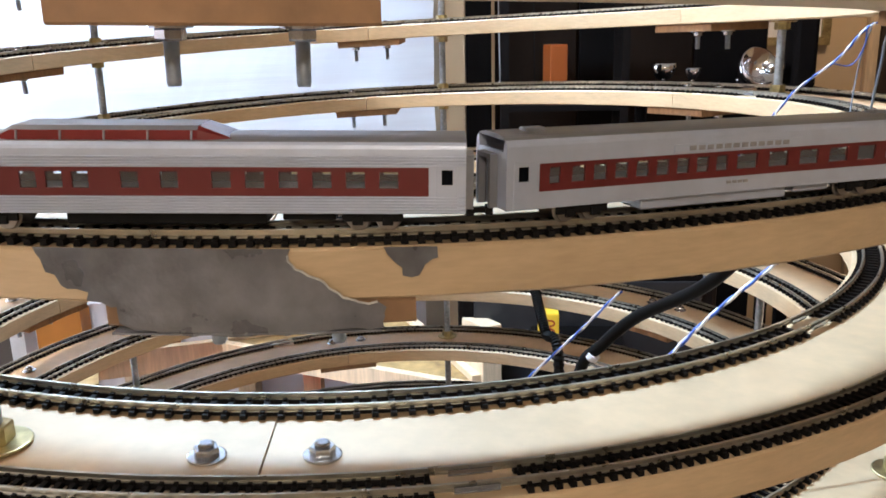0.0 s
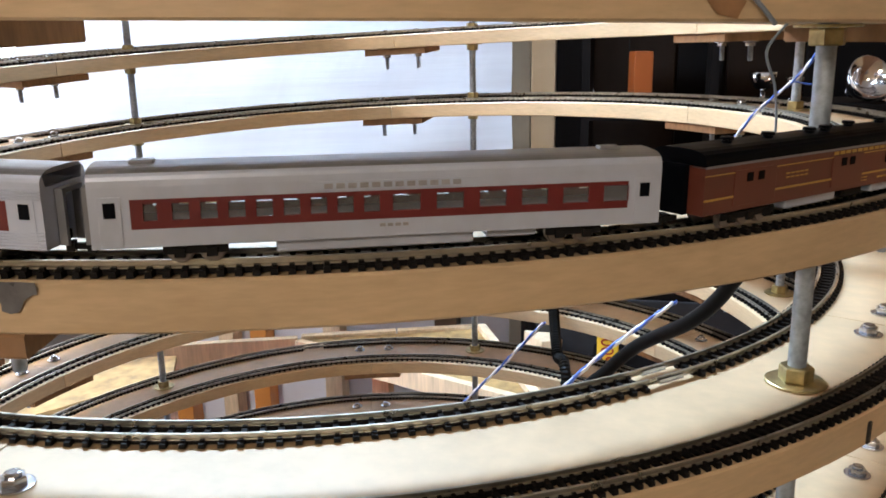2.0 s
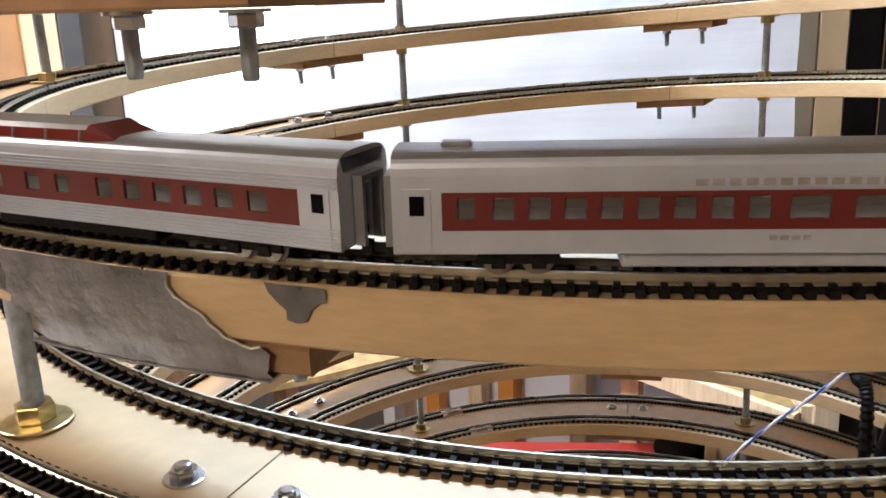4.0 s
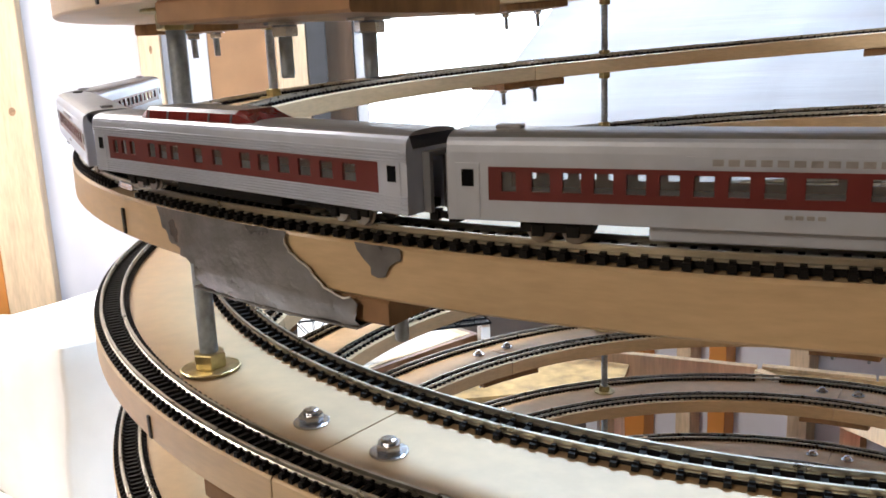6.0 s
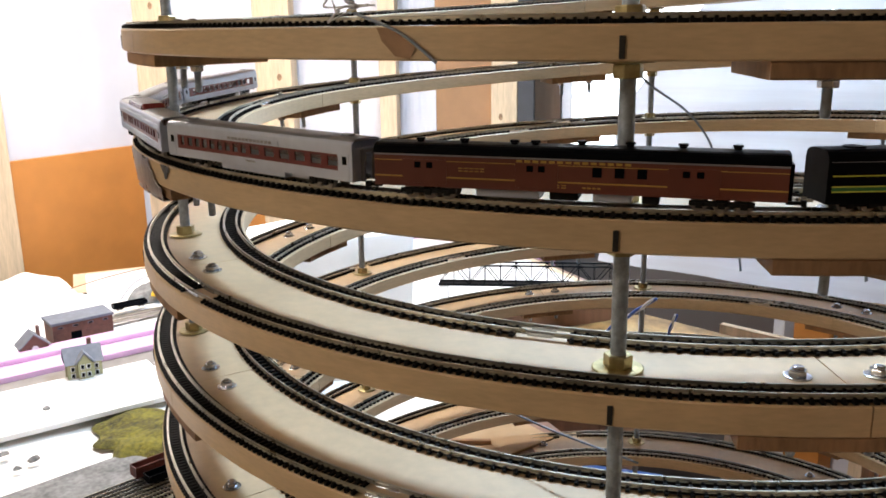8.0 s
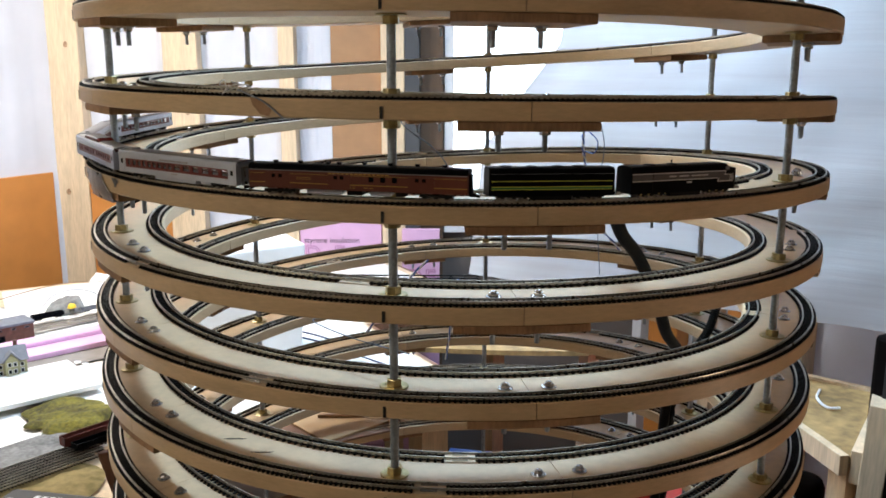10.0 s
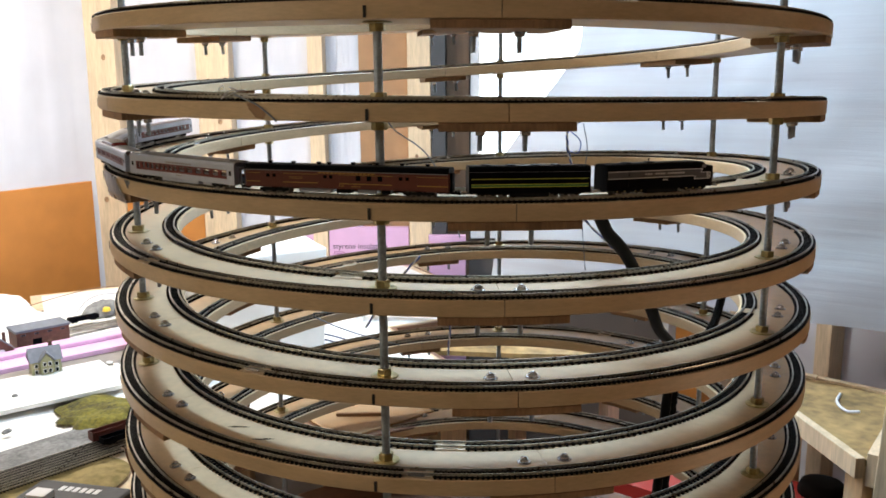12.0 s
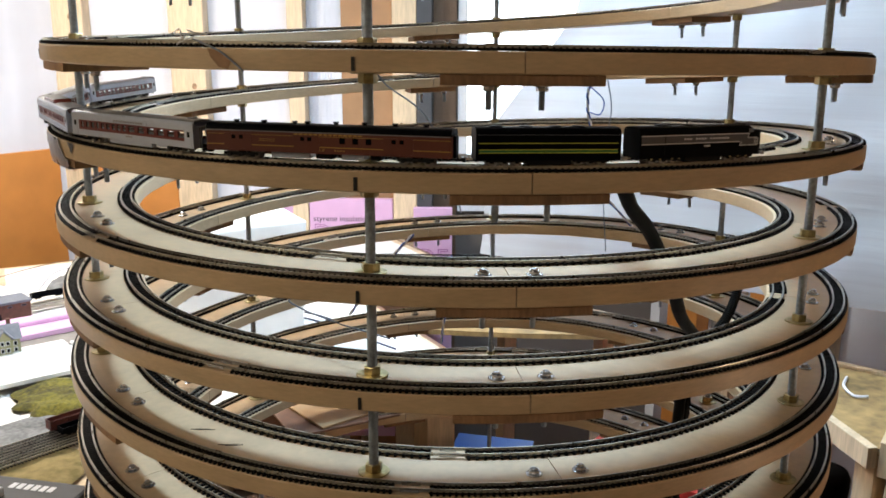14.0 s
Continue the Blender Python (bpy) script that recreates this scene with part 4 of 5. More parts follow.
def coach(name, label, a, length, windows, fluted=False, dome=False, letters=None, door=True):
    """A passenger car: windows are (start, width) along the car."""
    c = wagon(name, label, a)
    L, W = length / 2, 0.0192
    zb, b0, b1, zt = 0.0052, 0.0098, 0.0172, 0.0203
    def side_section(z0, z1, s, ribs):
        """A side wall's section, with fluting where ribs is not 0."""
        pts = [(s * (W / 2 - 0.0009), z1), (s * (W / 2 - 0.0009), z0), (s * W / 2, z0)]
        for i in range(ribs):
            z = z0 + (z1 - z0) * (i + 0.25) / ribs
            d = (z1 - z0) / ribs * 0.55
            pts += [(s * W / 2, z), (s * (W / 2 + 0.00035), z + d * 0.25), (s * (W / 2 + 0.00035), z + d * 0.75), (s * W / 2, z + d)]
        return pts + [(s * W / 2, z1)]
    for s in (-1, 1):
        part("lower_side", prism(bmesh.new(), -L, L, side_section(zb, b0, s, 6 if fluted else 0)), SILVER, c)
        part("letter_board", prism(bmesh.new(), -L, L, side_section(b1, zt, s, 4 if fluted else 0)), SILVER, c)
        for e in (-1, 1):
            x0, x1 = sorted((e * L, e * (L - 0.0095)))
            part("corner_panel", prism(bmesh.new(), x0, x1, side_section(b0, b1, s, 0)), SILVER, c)
    for e in (-1, 1):
        x0, x1 = sorted((e * L - e * 0.0002, e * (L - 0.0012)))
        w = W / 2 - 0.0009
        part("car_end", prism(bmesh.new(), x0, x1, [(-w, zb), (-w, zt), (w, zt), (w, zb), (0.003, zb), (0.003, 0.017), (-0.003, 0.017), (-0.003, zb)]), SILVER, c)
        x0, x1 = sorted((e * L, e * (L + 0.0022)))
        part("diaphragm", prism(bmesh.new(), x0, x1, [(-0.0042, zb), (-0.0042, 0.0195), (0.0042, 0.0195), (0.0042, zb), (0.003, zb), (0.003, 0.0183), (-0.003, 0.0183), (-0.003, zb)]), ROOFGREY, c)
    arc = roof_section(W, zt, 0.0044, 14)
    part("roof", prism(bmesh.new(), -L, L, arc[3:-3]), ROOFGREY, c, smooth=False)
    for side in (arc[:4], arc[-4:]):
        part("roof_shoulder", prism(bmesh.new(), -L, L, list(side) + [(side[1][0] * 0.8, zt)]), SILVER, c, smooth=False)
    part("floor", boxes(((-L + 0.0014, -W / 2 + 0.001, zb), (L - 0.0014, W / 2 - 0.001, zb + 0.0008))), TRUCK, c)
    # the painted band, pierced by the windows
    x0, x1 = -L + 0.0095, L - 0.0095
    for s in (-1, 1):
        y0, y1 = sorted((s * (W / 2 + 0.00005), s * (W / 2 - 0.0008)))
        band = bmesh.new()
        w0, w1 = b0 + 0.0020, b1 - 0.0011
        box(band, (x0, y0, b0), (x1, y1, w0))
        box(band, (x0, y0, w1), (x1, y1, b1))
        edge = x0
        for wx, ww in windows:
            box(band, (edge, y0, w0), (wx - L, y1, w1))
            edge = wx - L + ww
        box(band, (edge, y0, w0), (x1, y1, w1))
        part("window_band", band, MAROON, c)
    for wx, ww in windows:
        for s in (-1, 1):
            p = part("pane", boxes(((wx - L, s * (W / 2 - 0.0006) - 0.0001, b0 + 0.0020), (wx - L + ww, s * (W / 2 - 0.0006) + 0.0001, b1 - 0.0011))), CARGLASS, c)
            p.visible_shadow = False
    if door:
        for s in (-1, 1):
            for e in (-1, 1):
                xc = e * (L - 0.0048)
                d = part("door", boxes(((xc - 0.0027, s * W / 2 - 0.0002, zb + 0.0004), (xc + 0.0027, s * W / 2 + 0.0002, 0.0180)), bevel=0.0001), SILVER, c)
                part("door_window", boxes(((xc - 0.0014, s * W / 2 - 0.0003, 0.0128), (xc + 0.0014, s * W / 2 + 0.0003, 0.0166))), BLACK, d)
    part("underbody", boxes(((-0.030, -0.0062, 0.0014), (0.022, 0.0062, 0.0051)), ((0.026, -0.005, 0.0022), (0.040, 0.005, 0.0051)), bevel=0.0005), TRUCK if name != "silver_coach" else SILVER, c)
    for e in (-1, 1):
        truck(c, e * (L - 0.024))
        part("coupler", boxes(((e * (L + 0.0035) - 0.0035, -0.0008, 0.0034), (e * (L + 0.0035) + 0.0035, 0.0008, 0.0048)), ((e * (L + 0.0065) - 0.001, -0.0018, 0.0030), (e * (L + 0.0065) + 0.001, 0.0018, 0.0054))), TRUCK, c)
    if letters:
        for s in (-1, 1):
            part("name_board", boxes(((-letters * 1.25, s * (W / 2 + 0.0002) - 0.0002, 0.0177), (letters * 1.25, s * (W / 2 + 0.0002) + 0.0002, 0.0200))), SILVER, c)
            letter_bars("lettering", c, -letters, letters, 0.0182, 0.0195, s * (W / 2 + 0.0005), 12, LETTERGREY)
            letter_bars("number_bars", c, -0.004, 0.004, 0.0079, 0.0087, s * (W / 2 + 0.0004), 4, LETTERGREY)
    if dome:
        d0, d1 = -0.041, 0.006
        sec = [(0.0080, 0.0238), (0.0074, 0.0262), (0.0060, 0.0272), (-0.0060, 0.0272), (-0.0074, 0.0262), (-0.0080, 0.0238)]
        for nm, mat, lab in (("dome_glazing", DOMERED, "maroon glazing of the roof dome"), ("dome_roof", ROOFGREY, "")):
            dm = bmesh.new()
            rings = [[dm.verts.new((x, y * w, z if up else 0.0236)) for y, z in sec] for x, w, up in ((d0 - 0.006, 0.94, 0), (d0, 1.0, 1), (d1, 1.0, 1), (d1 + 0.010, 0.92, 0))]
            for q, (ring, nxt) in enumerate(zip(rings, rings[1:])):
                for i in range(5):
                    glazed = q == 2 or i in (0, 4)
                    if glazed == (nm == "dome_glazing"):
                        dm.faces.new((ring[i], nxt[i], nxt[i + 1], ring[i + 1]))
            bmesh.ops.delete(dm, geom=[v for v in dm.verts if not v.link_faces], context="VERTS")
            bmesh.ops.recalc_face_normals(dm, faces=dm.faces[:])
            part(nm, dm, mat, c, lab)
        for i in range(5):
            x = d0 + 0.0015 + (d1 - d0 - 0.003) * i / 4
            for s in (-1, 1):
                part("dome_bar", tube([(x, s * 0.00805, 0.0238), (x, s * 0.00755, 0.0261)], 0.0003, 5), ROOFGREY, c)
    else:
        for x in (-L + 0.012, L - 0.012):
            part("roof_vent", boxes(((x - 0.003, -0.002, 0.0242), (x + 0.003, 0.002, 0.0256)), bevel=0.0004), ROOFGREY, c)
    return c


LC = 0.1475
even = [(0.0170 + 0.0098 * i, 0.0062) for i in range(12)]
mixed = [(0.0125, 0.0032)] + [(0.0192 + 0.0067 * i, 0.0040) for i in range(8)] + [(0.0735 + 0.0115 * i, 0.0072) for i in range(6)]
few = [(0.0125 + 0.0055 * i, 0.0030) for i in range(3)] + [(0.0345 + 0.0066 * i, 0.0042) for i in range(3)] + [(0.060, 0.0045), (0.070, 0.0045)] + [(0.083 + 0.0085 * i, 0.0048) for i in range(6)]
coach("silver_coach", "silver passenger coach with a maroon window band", -26.15, LC, mixed, letters=0.018)
coach("dome_coach", "fluted silver coach with a maroon roof dome", -47.45, LC, few, fluted=True, dome=True)
coach("fluted_coach", "silver passenger coach with a row of small windows", -68.75, LC, even, fluted=True, letters=0.018)
coach("tail_coach", "last silver passenger coach of the train", -90.05, LC, even)


def baggage(a):
    c = wagon("baggage_car", "tuscan red baggage car with gold lettering", a)
    L, W = 0.0850, 0.0190
    sec = [(W / 2, 0.0058), (W / 2, 0.0198), (-W / 2, 0.0198), (-W / 2, 0.0058)]
    part("body", prism(bmesh.new(), -L, L, sec), TUSCAN, c)
    part("roof", prism(bmesh.new(), -L - 0.0003, L + 0.0003, roof_section(W + 0.0008, 0.0198, 0.0046)), BLACK, c)
    part("eave", boxes(((-L, -W / 2 - 0.0005, 0.0192), (L, W / 2 + 0.0005, 0.0199))), ROOFGREY, c)
    for s in (-1, 1):
        y = s * (W / 2 + 0.0001)
        part("gold_line", boxes(((-L, y - 0.00012, 0.0169), (L, y + 0.00012, 0.0172))), GOLD, c)
        part("gold_line", boxes(((-L, y - 0.00012, 0.0098), (L, y + 0.00012, 0.0104))), GOLD, c)
        letter_bars("lettering", c, -0.022, 0.026, 0.0178, 0.0188, y, 14, GOLD)
        letter_bars("lettering", c, -0.014, 0.000, 0.0076, 0.0080, y, 5, GOLD)
        letter_bars("lettering", c, -0.014, 0.000, 0.0086, 0.0090, y, 5, GOLD)
        letter_bars("lettering", c, 0.006, 0.014, 0.0078, 0.0084, y, 4, GOLD)
        letter_bars("lettering", c, -0.047, -0.035, 0.0130, 0.0134, y, 5, GOLD)
        letter_bars("lettering", c, -0.047, -0.035, 0.0142, 0.0146, y, 5, GOLD)
        for x0, x1 in ((-0.072, -0.052), (-0.022, -0.004), (0.040, 0.060)):
            d = part("sliding_door", boxes(((x0, y - 0.0002, 0.0072), (x1, y + 0.0002, 0.0176)), bevel=0.0001), TUSCAN, c)
            for k in (0.35, 0.62):
                xc = x0 + (x1 - x0) * k
                part("door_window", boxes(((xc - 0.0014, y - 0.0004, 0.0140), (xc + 0.0014, y + 0.0004, 0.0166))), BLACK, d)
        for x in (0.012, 0.021, 0.030):
            part("window", boxes(((x - 0.0019, y - 0.0003, 0.0128), (x + 0.0019, y + 0.0003, 0.0168))), BLACK, c)
    for x in (-0.066, -0.046, -0.024, -0.015, 0.004, 0.024, 0.045, 0.066):
        part("roof_vent", lathe([(0.0016, 0.0235), (0.0016, 0.0252), (0.0022, 0.0253), (0.0020, 0.0262)], 10), BLACK, c, m=pose(x, 0.0015 * (1 if x > 0 else -1), 0.0))
    for x0, x1, mat in ((-0.04, -0.012, SILVER), (-0.008, 0.004, TRUCK), (0.010, 0.026, SILVER), (0.03, 0.037, TRUCK)):
        part("tank", boxes(((x0, -0.006, 0.0018), (x1, 0.006, 0.0057)), bevel=0.0008), mat, c)
    for e in (-1, 1):
        truck(c, e * (L - 0.024), 3)
        part("diaphragm", boxes(((e * (L + 0.0011) - 0.0010, -0.0042, 0.0056), (e * (L + 0.0011) + 0.0010, 0.0042, 0.0200)), bevel=0.0003), BLACK, c)
        part("coupler", boxes(((e * (L + 0.0038) - 0.0035, -0.0008, 0.0034), (e * (L + 0.0038) + 0.0035, 0.0008, 0.0048)), ((e * (L + 0.0068) - 0.001, -0.0018, 0.0030), (e * (L + 0.0068) + 0.001, 0.0018, 0.0054))), TRUCK, c)
    return c


baggage(-3.00)


def loco_shell(c, x0, x1, W, nose):
    """A streamlined body; nose rounds off the leading end."""
    def sec(w, top, low):
        pts = [(w / 2, low), (w / 2, 0.0205)]
        n = 8
        for i in range(n + 1):
            t = math.pi * i / n
            q = math.cos(t)
            pts.append((w / 2 * math.copysign(abs(q) ** 0.6, q), 0.0205 + (top - 0.0205) * math.sin(t) ** 0.7))
        return pts + [(-w / 2, 0.0205), (-w / 2, low)]
    rings = [(x0, 0.985, 0.0252, 0.0042), (x0 + 0.0008, 1.0, 0.0254, 0.0040)]
    if nose:
        rings += [(x1 - 0.016, 1.0, 0.0254, 0.0040), (x1 - 0.0125, 1.0, 0.0250, 0.0040), (x1 - 0.0095, 0.97, 0.0222, 0.0046), (x1 - 0.005, 0.90, 0.0218, 0.0042), (x1 - 0.002, 0.74, 0.0212, 0.0042), (x1, 0.46, 0.0207, 0.0046)]
    else:
        rings += [(x1 - 0.0008, 1.0, 0.0254, 0.0040), (x1, 0.985, 0.0252, 0.0042)]
    bm = bmesh.new()
    rr = [[bm.verts.new((x, y, z)) for y, z in sec(W * k, top, low)] for x, k, top, low in rings]
    for p, q in zip(rr, rr[1:]):
        for i in range(len(p)):
            bm.faces.new((p[i], q[i], q[(i + 1) % len(p)], p[(i + 1) % len(p)]))
    bm.faces.new(rr[0])
    bm.faces.new(rr[-1])
    bmesh.ops.recalc_face_normals(bm, faces=bm.faces[:])
    return part("body", bm, BLACK, c)


def locomotive(a, nose):
    if nose:
        c = wagon("diesel_locomotive", "black cab locomotive with a grey lightning stripe", a)
    else:
        c = wagon("booster_locomotive", "black booster unit with yellow and green stripes", a)
    L, W = (0.0535 if nose else 0.0485), 0.0194
    loco_shell(c, -L, L, W, nose)
    for s in (-1, 1):
        y = s * (W / 2 + 0.00012)

        def strip(nm, xa, xb, z0, z1, mat, lift=0.0):
            return part(nm, boxes(((xa, y - 0.00012 - lift, z0), (xb, y + 0.00012 + lift, z1))), mat, c)
        if nose:
            strip("grey_stripe", -L + 0.001, L - 0.0150, 0.0138, 0.0192, GREYSTRIPE)
            strip("grey_stripe", L - 0.0230, L - 0.0100, 0.0112, 0.0162, GREYSTRIPE, 0.00004)
            strip("white_line", -L + 0.001, L - 0.0150, 0.0189, 0.0195, WHITEPAINT, 0.0001)
            strip("white_line", -L + 0.001, L - 0.0230, 0.0134, 0.0140, WHITEPAINT, 0.0001)
            strip("white_line", L - 0.0230, L - 0.0070, 0.0108, 0.0114, WHITEPAINT, 0.0001)
            strip("white_line", L - 0.0160, L - 0.0070, 0.0160, 0.0165, WHITEPAINT, 0.0001)
            for i in range(4):
                strip("nose_line", L - 0.0105, L - 0.0062, 0.0118 + 0.0011 * i, 0.0123 + 0.0011 * i, WHITEPAINT, 0.0001)
            for xa, za, xb, zb in ((L - 0.0150, 0.0193, L - 0.0166, 0.0162), (L - 0.0214, 0.0138, L - 0.0234, 0.0111)):
                bm = bmesh.new()
                vs = [bm.verts.new(p) for p in ((xa, y + s * 0.00025, za), (xa + 0.0006, y + s * 0.00025, za), (xb + 0.0006, y + s * 0.00025, zb), (xb, y + s * 0.00025, zb))]
                bm.faces.new(vs)
                part("white_line", bm, WHITEPAINT, c)
            letter_bars("lettering", c, -0.018, 0.021, 0.01605, 0.0171, y + s * 0.00012, 16, WHITEPAINT, (3, 8))
            letter_bars("number_bars", c, -0.0005, 0.0050, 0.0110, 0.0120, y, 4, WHITEPAINT)
            part("cab_window", boxes(((L - 0.0150, y - 0.0002, 0.0200), (L - 0.0112, y + 0.0002, 0.0226))), GLASS if False else ROOFGREY, c)
        else:
            strip("yellow_stripe", -L + 0.002, L - 0.002, 0.0150, 0.0154, YELLOW, 0.0001)
            strip("yellow_stripe", -L + 0.002, L - 0.002, 0.0108, 0.0112, YELLOW, 0.0001)
            strip("green_stripe", -L + 0.002, L - 0.002, 0.0092, 0.0108, GREEN)
            strip("yellow_stripe", -L + 0.002, L - 0.002, 0.0088, 0.0092, YELLOW, 0.0001)
            strip("eave_line", -L + 0.001, L - 0.001, 0.0205, 0.0207, ROOFGREY)
    for x in ((-0.030, -0.008) if nose else (-0.034, -0.014, 0.006, 0.022)):
        part("roof_fan", lathe([(0.0046, 0.0250), (0.0046, 0.0256), (0.0040, 0.0259), (0.0012, 0.0259)], 18), BLACK, c, m=pose(x, 0, 0))
    part("fuel_tank", boxes(((-0.0155, -0.0088, 0.0010), (0.0155, 0.0088, 0.0049)), bevel=0.0006), TRUCK, c)
    for e in (-1, 1):
        truck(c, e * (0.032 if nose else 0.029), 3)
        part("coupler", boxes(((e * (L + 0.0038) - 0.0042, -0.0008, 0.0034), (e * (L + 0.0038) + 0.0035, 0.0008, 0.0048)), ((e * (L + 0.0068) - 0.001, -0.0018, 0.0030), (e * (L + 0.0068) + 0.001, 0.0018, 0.0054))), STEEL, c)
    if nose:
        for x in (-0.043, -0.036, -0.026, -0.020, 0.024, 0.031, 0.038):
            for s in (-1, 1):
                part("journal_box", boxes(((x - 0.0006, s * 0.0086 - 0.0004, 0.0030), (x + 0.0006, s * 0.0086 + 0.0004, 0.0040))), BRASS, c)
        part("horn", lathe([(0.0005, 0), (0.0005, 0.0020), (0.0010, 0.0028)], 8), BLACK, c, m=pose(-0.006, 0.003, 0.0253))
        part("door_seam", boxes(((-0.0335, -0.0101, 0.006), (-0.0331, 0.0101, 0.0200))), TRUCK, c)
        part("headlight", lathe([(0.0014, 0), (0.0014, 0.001), (0.0008, 0.0011)], 12), CHROME, c, m=pose(L - 0.0012, 0, 0.0182, 0, 90, 0))
        for s in (-1, 1):
            part("windscreen", boxes(((-0.0014, -0.0028, -0.0002), (0.0014, 0.0028, 0.0002))), ROOFGREY, c, m=pose(L - 0.0110, s * 0.0036, 0.0238, 0, 43, 0))
    return c


locomotive(17.15, False)
locomotive(32.80, True)

# ---- layout table west of the helix ----
table = tagged(new("layout_table"), "plaster-covered model railway table", "table")
part("top", boxes(((-1.75, -0.50, 0.905), (-0.95, 0.66, 0.934)), ((-0.95, -0.50, 0.905), (-0.50, 0.30, 0.934)), ((-1.56, -1.35, 0.905), (-0.50, -0.50, 0.934)), ((-0.50, -1.35, 0.905), (-0.30, -0.385, 0.934)), ((-0.30, -1.35, 0.905), (-0.14, -0.475, 0.934))), STUD, table)
part("lead_off_board", boxes(((-0.4985, -0.10, 0.9335), (-0.335, 0.17, 0.9375)), bevel=0.001), BOARDWOOD, table)
part("fascia", boxes(((-0.499, -0.383, 0.85), (-0.487, 0.30, 0.933))), BOARDWOOD, table)
part("fascia", boxes(((-0.938, 0.301, 0.852), (-0.487, 0.313, 0.933))), BOARDWOOD, table)
part("fascia", boxes(((-0.949, 0.301, 0.852), (-0.938, 0.66, 0.933))), BOARDWOOD, table)
part("fascia", boxes(((-1.75, 0.661, 0.852), (-0.938, 0.673, 0.933))), BOARDWOOD, table)
for x, y in ((-1.52, -1.3), (-0.25, -1.3), (-1.7, 0.6), (-0.55, 0.26)):
    part("leg", boxes(((x - 0.03, y - 0.03, 0), (x + 0.03, y + 0.03, 0.904))), STUD, table)


def ground(name, x0, x1, y0, y1, z, amp, mat, label, cat, seed=1.0, n=40, edge=0.0, turn=0.0):
    """A piece of modelled ground with an uneven top and rim."""
    bm = bmesh.new()
    cx, cy = (x0 + x1) / 2, (y0 + y1) / 2
    g = []
    for i in range(n + 1):
        row = []
        for j in range(n + 1):
            u, v = i / n, j / n
            x, y = (u - 0.5) * (x1 - x0), (v - 0.5) * (y1 - y0)
            if edge:
                k = 1 + edge * noise.noise(Vector((math.cos(math.atan2(y, x)) * 2 + seed, math.sin(math.atan2(y, x)) * 2, seed)))
                r = max(abs(2 * u - 1), abs(2 * v - 1))
                d = math.hypot(2 * u - 1, 2 * v - 1) or 1
                k *= r / d
                x, y = x * k, y * k
            rim = min(u, v, 1 - u, 1 - v) * 8
            h = amp * (0.5 + 0.5 * noise.noise(Vector((x * 9 + seed, y * 9, seed))) + min(0.25, 0.003 / amp) * noise.noise(Vector((x * 40, y * 40, seed))))
            row.append(bm.verts.new((x, y, h * min(1, rim) if rim > 0 else -0.002)))
        g.append(row)
    for i in range(n):
        for j in range(n):
            bm.faces.new((g[i][j], g[i + 1][j], g[i + 1][j + 1], g[i][j + 1]))
    ob = part(name, bm, mat, smooth=True, m=pose(cx, cy, z, 0, 0, turn))
    return tagged(ob, label, cat)


ground("plaster_ground", -1.55, -0.32, -1.33, -0.47, 0.936, 0.009, PLASTER, "bare white plaster ground on the table", "plaster ground", 2.0, 60)
ground("plaster_ground", -1.73, -0.96, -0.47, 0.64, 0.936, 0.009, PLASTER, "bare white plaster ground by the wall", "plaster ground", 5.0, 50)
ground("plaster_ground", -0.98, -0.51, -0.47, 0.29, 0.9365, 0.009, PLASTER, "bare white plaster ground beside the helix", "plaster ground", 5.0, 50)
ground("plaster_hill", -1.56, -1.33, -0.82, -0.475, 0.938, 0.105, PLASTER, "white plaster hill by the wall", "plaster hill", 3.0, 30, 0.2)
ground("grass_patch", -0.755, -0.55, -0.475, -0.335, 0.943, 0.022, GRASS, "olive green grass mat on plaster", "grass mat", 4.0, 40, 0.35, 20)
ground("cinder_bed", -0.470, -0.345, -1.15, -0.37, 0.9445, 0.003, CINDER, "dark cinder bed under the yard tracks", "cinder bed", 9.0, 40, 0.0, 21)
ground("ballast_bed", -0.46, -0.235, -0.80, -0.375, 0.9405, 0.006, BALLAST, "tan ballast and turf beside the yard tracks", "ballast", 6.0, 40, 0.1, 21)
ground("road_strip", -0.99, -0.915, -1.05, 0.05, 0.9455, 0.003, ROADGREY, "grey-brown road strip between foam and plaster", "road", 7.0, 40, 0.0, 12)
foam = tagged(new("foam_strip"), "long pink foam strip in two steps", "foam strip")
foam.matrix_basis = pose(-1.058, -0.42, 0.946, 0, 0, 14)
part("lower_board", boxes(((-0.052, -0.60, 0), (0.052, 0.48, 0.012)), bevel=0.002), PINK, foam)
part("upper_board", boxes(((-0.052, -0.58, 0.0122), (-0.006, 0.46, 0.022)), bevel=0.002), PINK, foam)
ob = part("plaster_board", boxes(((-0.10, -0.16, 0), (0.10, 0.17, 0.009)), bevel=0.0015), PLASTER, m=pose(-0.815, -0.525, 0.948, 0, -1.2, 12))
tagged(ob, "flat white board lying on the plaster", "board")
